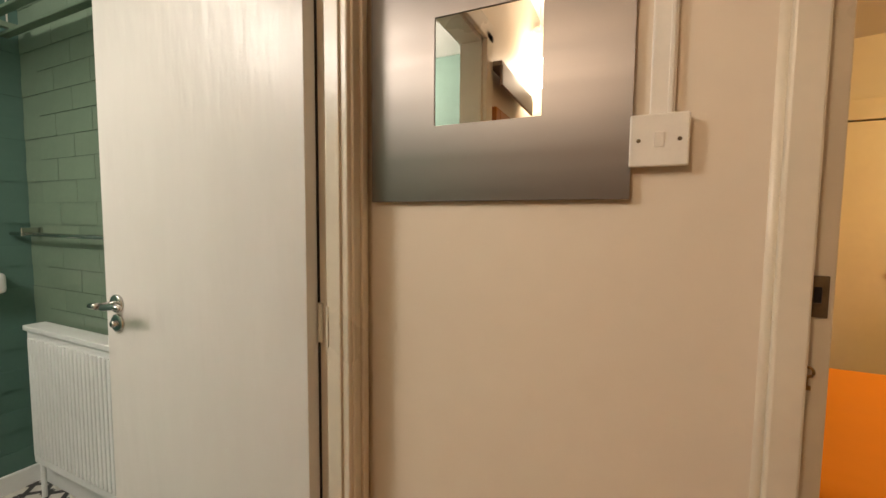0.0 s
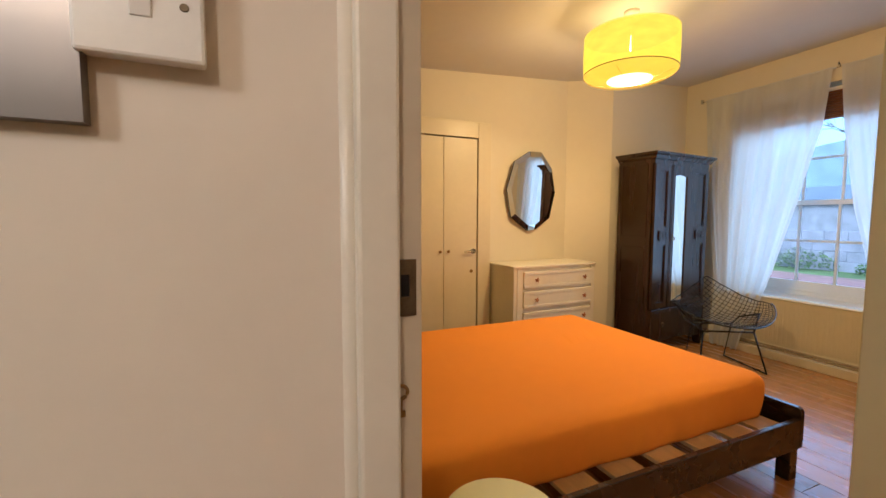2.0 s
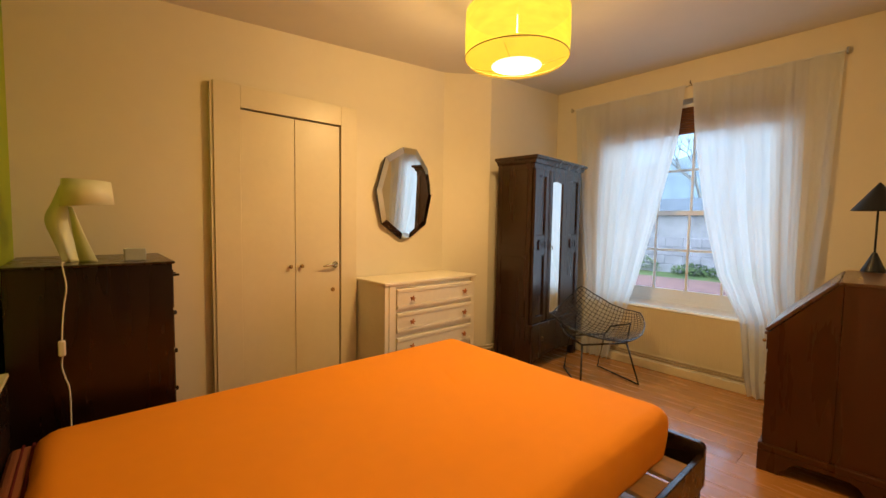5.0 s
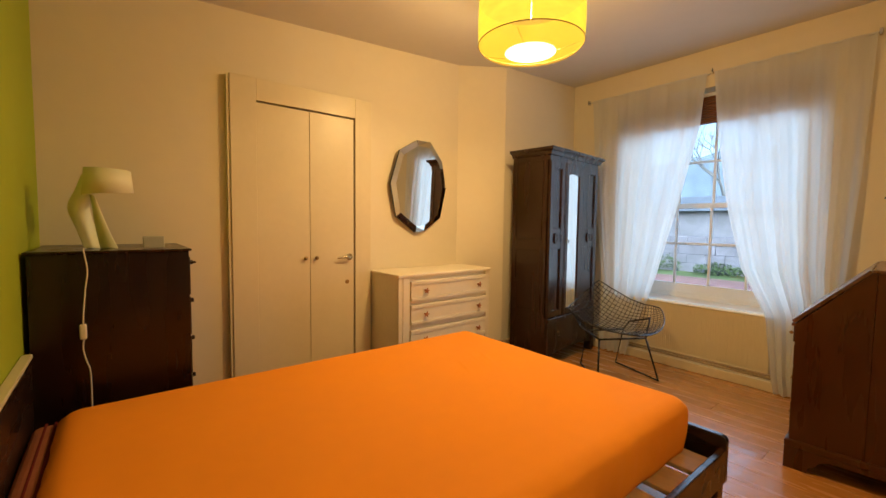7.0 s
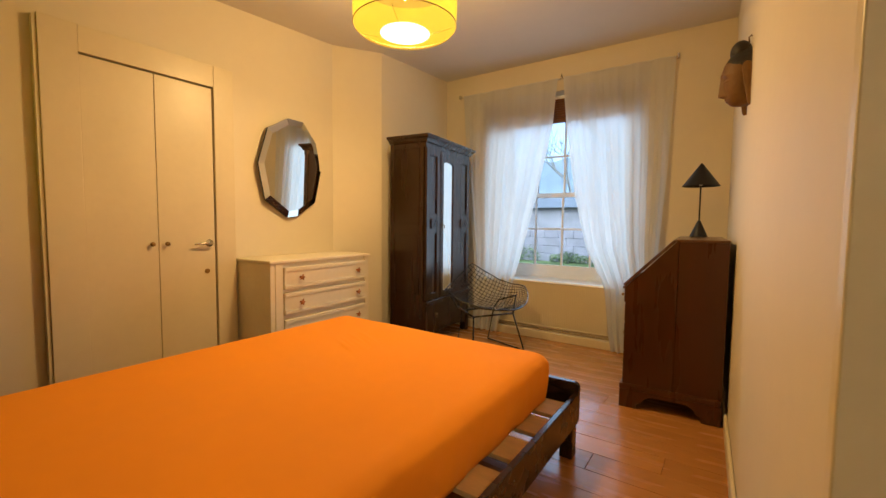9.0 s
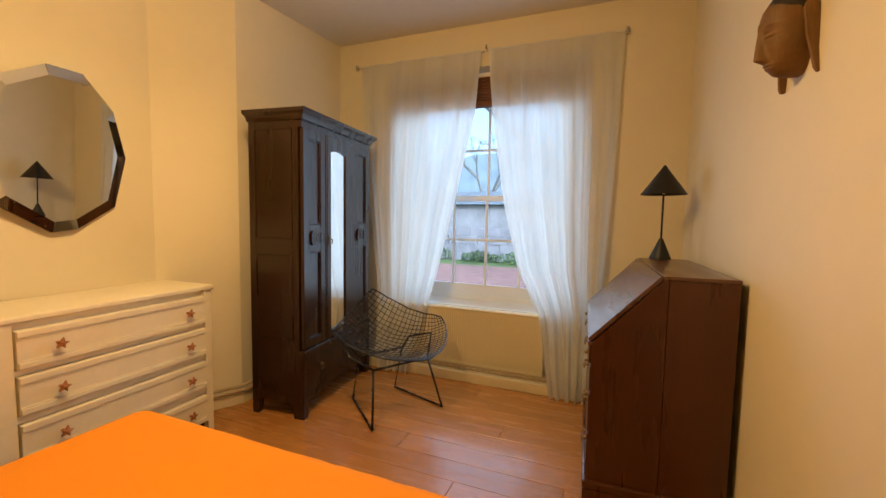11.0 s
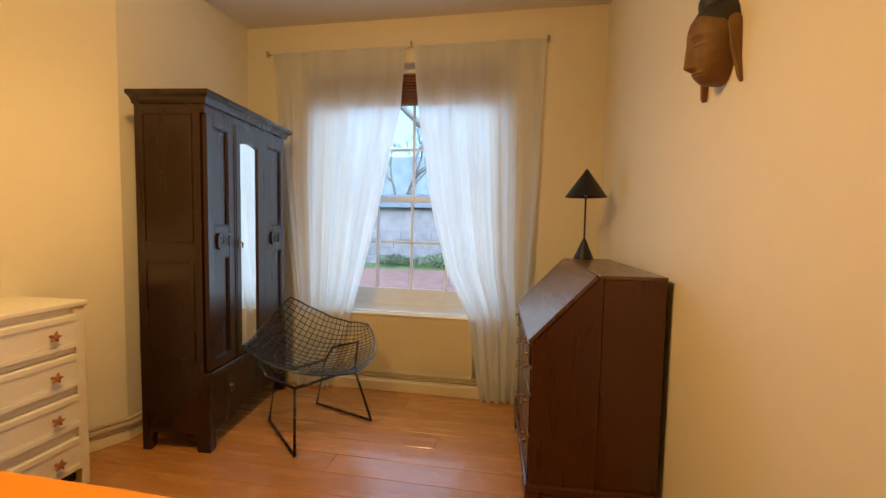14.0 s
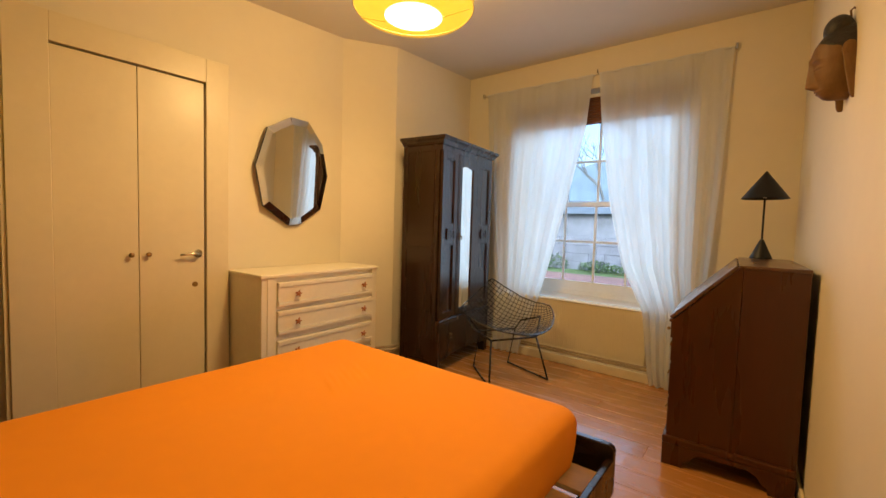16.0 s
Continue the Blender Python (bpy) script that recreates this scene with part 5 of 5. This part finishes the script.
# ---- outdoors ----
def build_outdoors():
    bm = bmesh.new()
    add_box(bm, 5.02, 600, -400, 400, -0.5, -0.42)
    tagged(part("ground", bm, GRASS), "dull winter lawn", kind="structure")
    tagged(part("gravel_bed", box(5.3, 15.5, -9, 14, -0.42, -0.40, 0), RED), "bed of red gravel outside the window", kind="structure")
    g = thing("garden_wall", (17.6, 2, -0.42), "low grey stone garden wall", "wall")
    rnd = random.Random(4)
    for i in range(44):
        y = -12 + i * 0.62
        for j in range(4):
            off = 0.31 * (j % 2)
            part("stone", box(17.3 + 0.05 * rnd.random(), 17.6, y + off, y + off + 0.612, -0.42 + 0.33 * j, -0.094 + 0.33 * j, 0.014), GREYW, g)
    h = thing("outbuilding", (23, 2, -0.42), "grey rendered outbuilding with small windows", "building")
    part("wall", box(22.0, 26.0, -14, 15, -0.42, 2.15, 0), GREYW, h)
    part("roof", prism([(21.7, -14.4, 2.0), (23.2, -14.4, 2.75), (26.3, -14.4, 2.0)], (0, 29.8, 0), 0), SLATE, h)
    for y in (-9.5, -3.1):
        w = part("window", boxes([(21.95, 22.02, y, y + 0.07, 0.6, 1.7), (21.95, 22.02, y + 1.13, y + 1.2, 0.6, 1.7), (21.95, 22.02, y + 0.07, y + 1.13, 1.63, 1.7), (21.95, 22.02, y + 0.07, y + 1.13, 0.6, 0.67), (21.95, 22.02, y + 0.57, y + 0.63, 0.67, 1.63)], 0), SASH, h)
        part("pane", box(21.985, 21.995, y + 0.07, y + 1.13, 0.67, 1.63, 0), SLATE, w)
    # shrubs: many small leaves on a few stems
    for n, (sx, sy, r, hgt) in enumerate([(16.6, 4.6, 0.9, 0.6), (16.8, 6.3, 0.8, 0.5), (16.5, 2.8, 0.6, 0.35), (16.9, 8.6, 1.1, 0.8), (16.7, 1.0, 0.7, 0.4), (16.8, -1.5, 0.9, 0.6), (17.0, 11, 1.0, 0.9)]):
        s = thing("shrub", (sx, sy, -0.42), "low green garden shrub", "shrub", "garden shrubs")
        rn = random.Random(n + 11)
        bm, st = bmesh.new(), bmesh.new()
        for j in range(12):
            a, q = rn.random() * 6.28, rn.random()
            tube(st, [(sx, sy, -0.42), (sx + 0.5 * r * q * math.cos(a), sy + r * q * math.sin(a), -0.42 + hgt * 0.9)], [0.012, 0.004], 4)
        for j in range(420):
            a, q = rn.random() * 6.28, rn.random() ** 0.6
            z = -0.42 + hgt * (0.1 + 0.9 * rn.random() * (1 - 0.5 * q))
            c = Vector((sx + 0.6 * r * q * math.cos(a), sy + r * q * math.sin(a), z))
            d1 = Vector((rn.uniform(-1, 1), rn.uniform(-1, 1), rn.uniform(-1, 1))).normalized() * 0.055
            d2 = d1.orthogonal().normalized() * 0.03
            bm.faces.new([bm.verts.new(c + d1), bm.verts.new(c + d2), bm.verts.new(c - d1), bm.verts.new(c - d2)])
        part("stems", st, BARK, s)
        part("crown", bm, LEAVES, s, recalc=False)
    # bare winter trees
    for n, (tx, ty, size) in enumerate([(11.5, 2.1, 5.5), (27, 8.8, 8.5), (31, -3.0, 9.0), (28, 3.4, 8.0)]):
        t = thing("bare_tree", (tx, ty, -0.42), "bare winter tree with fine twigs", "tree", "bare trees")
        rn = random.Random(n + 3)
        trunk, twigs = bmesh.new(), bmesh.new()

        def grow(p, d, length, radius, depth):
            q = p + d * length
            tube(trunk if depth > 2 else twigs, [p, (p + q) / 2 + Vector((rn.uniform(-1, 1), rn.uniform(-1, 1), rn.uniform(-1, 1))) * length * 0.06, q], [radius, radius * 0.85, radius * 0.65], 6 if depth > 2 else 4)
            if depth == 0:
                return
            for _ in range(3 if depth > 1 else 4):
                nd = (d + Vector((rn.uniform(-1, 1), rn.uniform(-1, 1), rn.uniform(-0.35, 0.75))) * 0.75).normalized()
                grow(q, nd, length * rn.uniform(0.62, 0.85), radius * 0.58, depth - 1)

        grow(Vector((tx, ty, -0.45)), Vector((0.05, 0.1, 1)).normalized(), size * 0.30, size * 0.022, 5)
        if n == 0:
            tube(trunk, [(11.5, 2.1, 1.2), (11.5, 2.6, 2.1), (11.5, 3.6, 3.12), (11.5, 4.6, 4.05), (11.5, 6.2, 5.3), (11.4, 8.0, 6.1)], [0.12, 0.105, 0.09, 0.08, 0.06, 0.03], 10)
        part("trunk", trunk, BARK, t, recalc=False)
        part("twigs", twigs, BARK, t, recalc=False)
    bm = bmesh.new()
    ys = np.linspace(-160, 170, 90)
    low = [bm.verts.new((130, y, -1)) for y in ys]
    high = [bm.verts.new((130, y, 18 + 4 * math.sin(y * 0.045) + 1.6 * noise.noise(Vector((y * 0.22, 0, 0))))) for y in ys]
    for i in range(len(ys) - 1):
        bm.faces.new((low[i], low[i + 1], high[i + 1], high[i]))
    # distance haze is painted in: the woods get a blue base colour
    tagged(part("backdrop", bm, surface("hazed_wooded_hill", (0.17, 0.235, 0.33), 1.0, vary=0.3, scale=0.3), recalc=False), "far wooded hillside with the haze put into its blue colour", kind="structure")


build_closet()
build_mirror()
build_chest()
build_wardrobe()
build_bureau()
build_black_lamp()
build_mask()
build_bed()
build_stool()
build_tallboy()
build_pendant()
build_curtain(LEFT_IN, LEFT_OUT, 5, "white voile curtain drawn towards the wardrobe side", 0.4)
build_curtain(RIGHT_IN, RIGHT_OUT, 5, "white voile curtain drawn towards the bureau side", 2.1)
build_rod()
build_window()
build_radiator()
build_chair()
build_hall()
build_bathroom()
build_outdoors()

# ---- floorboards, bathroom tiles: pieces on shared meshes ----
floor = tagged(new("floor"), "waxed pine floorboards", kind="structure")
ORIGIN[floor.name] = Vector((0, 0, 0))
rnd = random.Random(7)
WIDTH = 0.158
plank_mesh = {}
for i in range(33):
    x = -0.52 + i * WIDTH
    y, end = (-1.8 if x < 1.28 else 1.0), (1.2 if x < 0.10 else 4.2)
    n = round(rnd.uniform(0.4, 2.6), 1)
    while y < end - 0.01:
        n = round(min(n, end - y), 1)
        if n not in plank_mesh:
            ob = part("floorboard", box(0.0007, WIDTH - 0.0007, 0, n - 0.0012, -0.022, 0, 0.0014, 1), PLANK, floor)
            plank_mesh[n] = ob.data
            bpy.data.objects.remove(ob)
        ob = new("floorboard", plank_mesh[n])
        ob.parent, ob.location = floor, (x, y, rnd.uniform(-0.0008, 0))
        y += n
        n = rnd.choice((1.7, 2.4, 3.1))
tiles = tagged(new("bathroom_floor"), "black and white patterned floor tiles", kind="structure")
ORIGIN[tiles.name] = Vector((0, 0, 0))
bm = bmesh.new()
add_box(bm, 0.001, 0.149, 0.001, 0.149, -0.008, 0)
white = part("tile", bm, TILEW, tiles)
bm = bmesh.new()
for a, b in (((0, 0.055), (0.095, 0.15)), ((0.055, 0), (0.15, 0.095)), ((0.15, 0.055), (0.055, 0.15)), ((0.095, 0), (0, 0.095))):
    d = Vector((b[0] - a[0], b[1] - a[1], 0)).normalized()
    s = Vector((-d.y, d.x, 0)) * 0.012
    p, q = Vector((a[0], a[1], 0.001)), Vector((b[0], b[1], 0.001))
    lift = 0.0002 * (1 + len(bm.faces))
    bm.faces.new([bm.verts.new(v + Vector((0, 0, lift))) for v in (p + s, p - s, q - s, q + s)])
band = part("tile_pattern", bm, TILEB, tiles, recalc=False)
wm, bmx = white.data, band.data
bpy.data.objects.remove(white)
bpy.data.objects.remove(band)
for i in range(13):
    for j in range(10):
        x, y = -2.6 + 0.15 * i, -0.2 + 0.15 * j
        if y > 1.15:
            continue
        ob = new("tile", wm)
        ob.parent, ob.location = tiles, (x, y, 0.002)
        ob = new("tile_pattern", bmx)
        ob.parent, ob.location = tiles, (x, y, 0.002)
far, side = bpy.data.objects["wall_bath_far"], bpy.data.objects["wall_bath_side"]
bm = bmesh.new()
add_box(bm, 0, 0.006, 0.001, 0.298, 0.001, 0.098)
t1 = part("tile", bm, TEALT, far)
bm = bmesh.new()
add_box(bm, 0.001, 0.298, -0.006, 0, 0.001, 0.098)
t2 = part("tile", bm, SAGET, side)
m1, m2 = t1.data, t2.data
bpy.data.objects.remove(t1)
bpy.data.objects.remove(t2)
for k in range(24):
    for j in range(5):
        y = 0.985 - 0.3 * j + (0.15 if k % 2 else 0)
        if y + 0.3 <= 1.29:
            ob = new("tile", m1)
            ob.parent, ob.location = far, (-2.62, y, 0.09 + 0.1 * k)
    for j in range(6):
        x = -2.61 + 0.3 * j + (0.15 if k % 2 else 0)
        ob = new("tile", m2)
        ob.parent, ob.location = side, (x, 1.285, 0.09 + 0.1 * k)
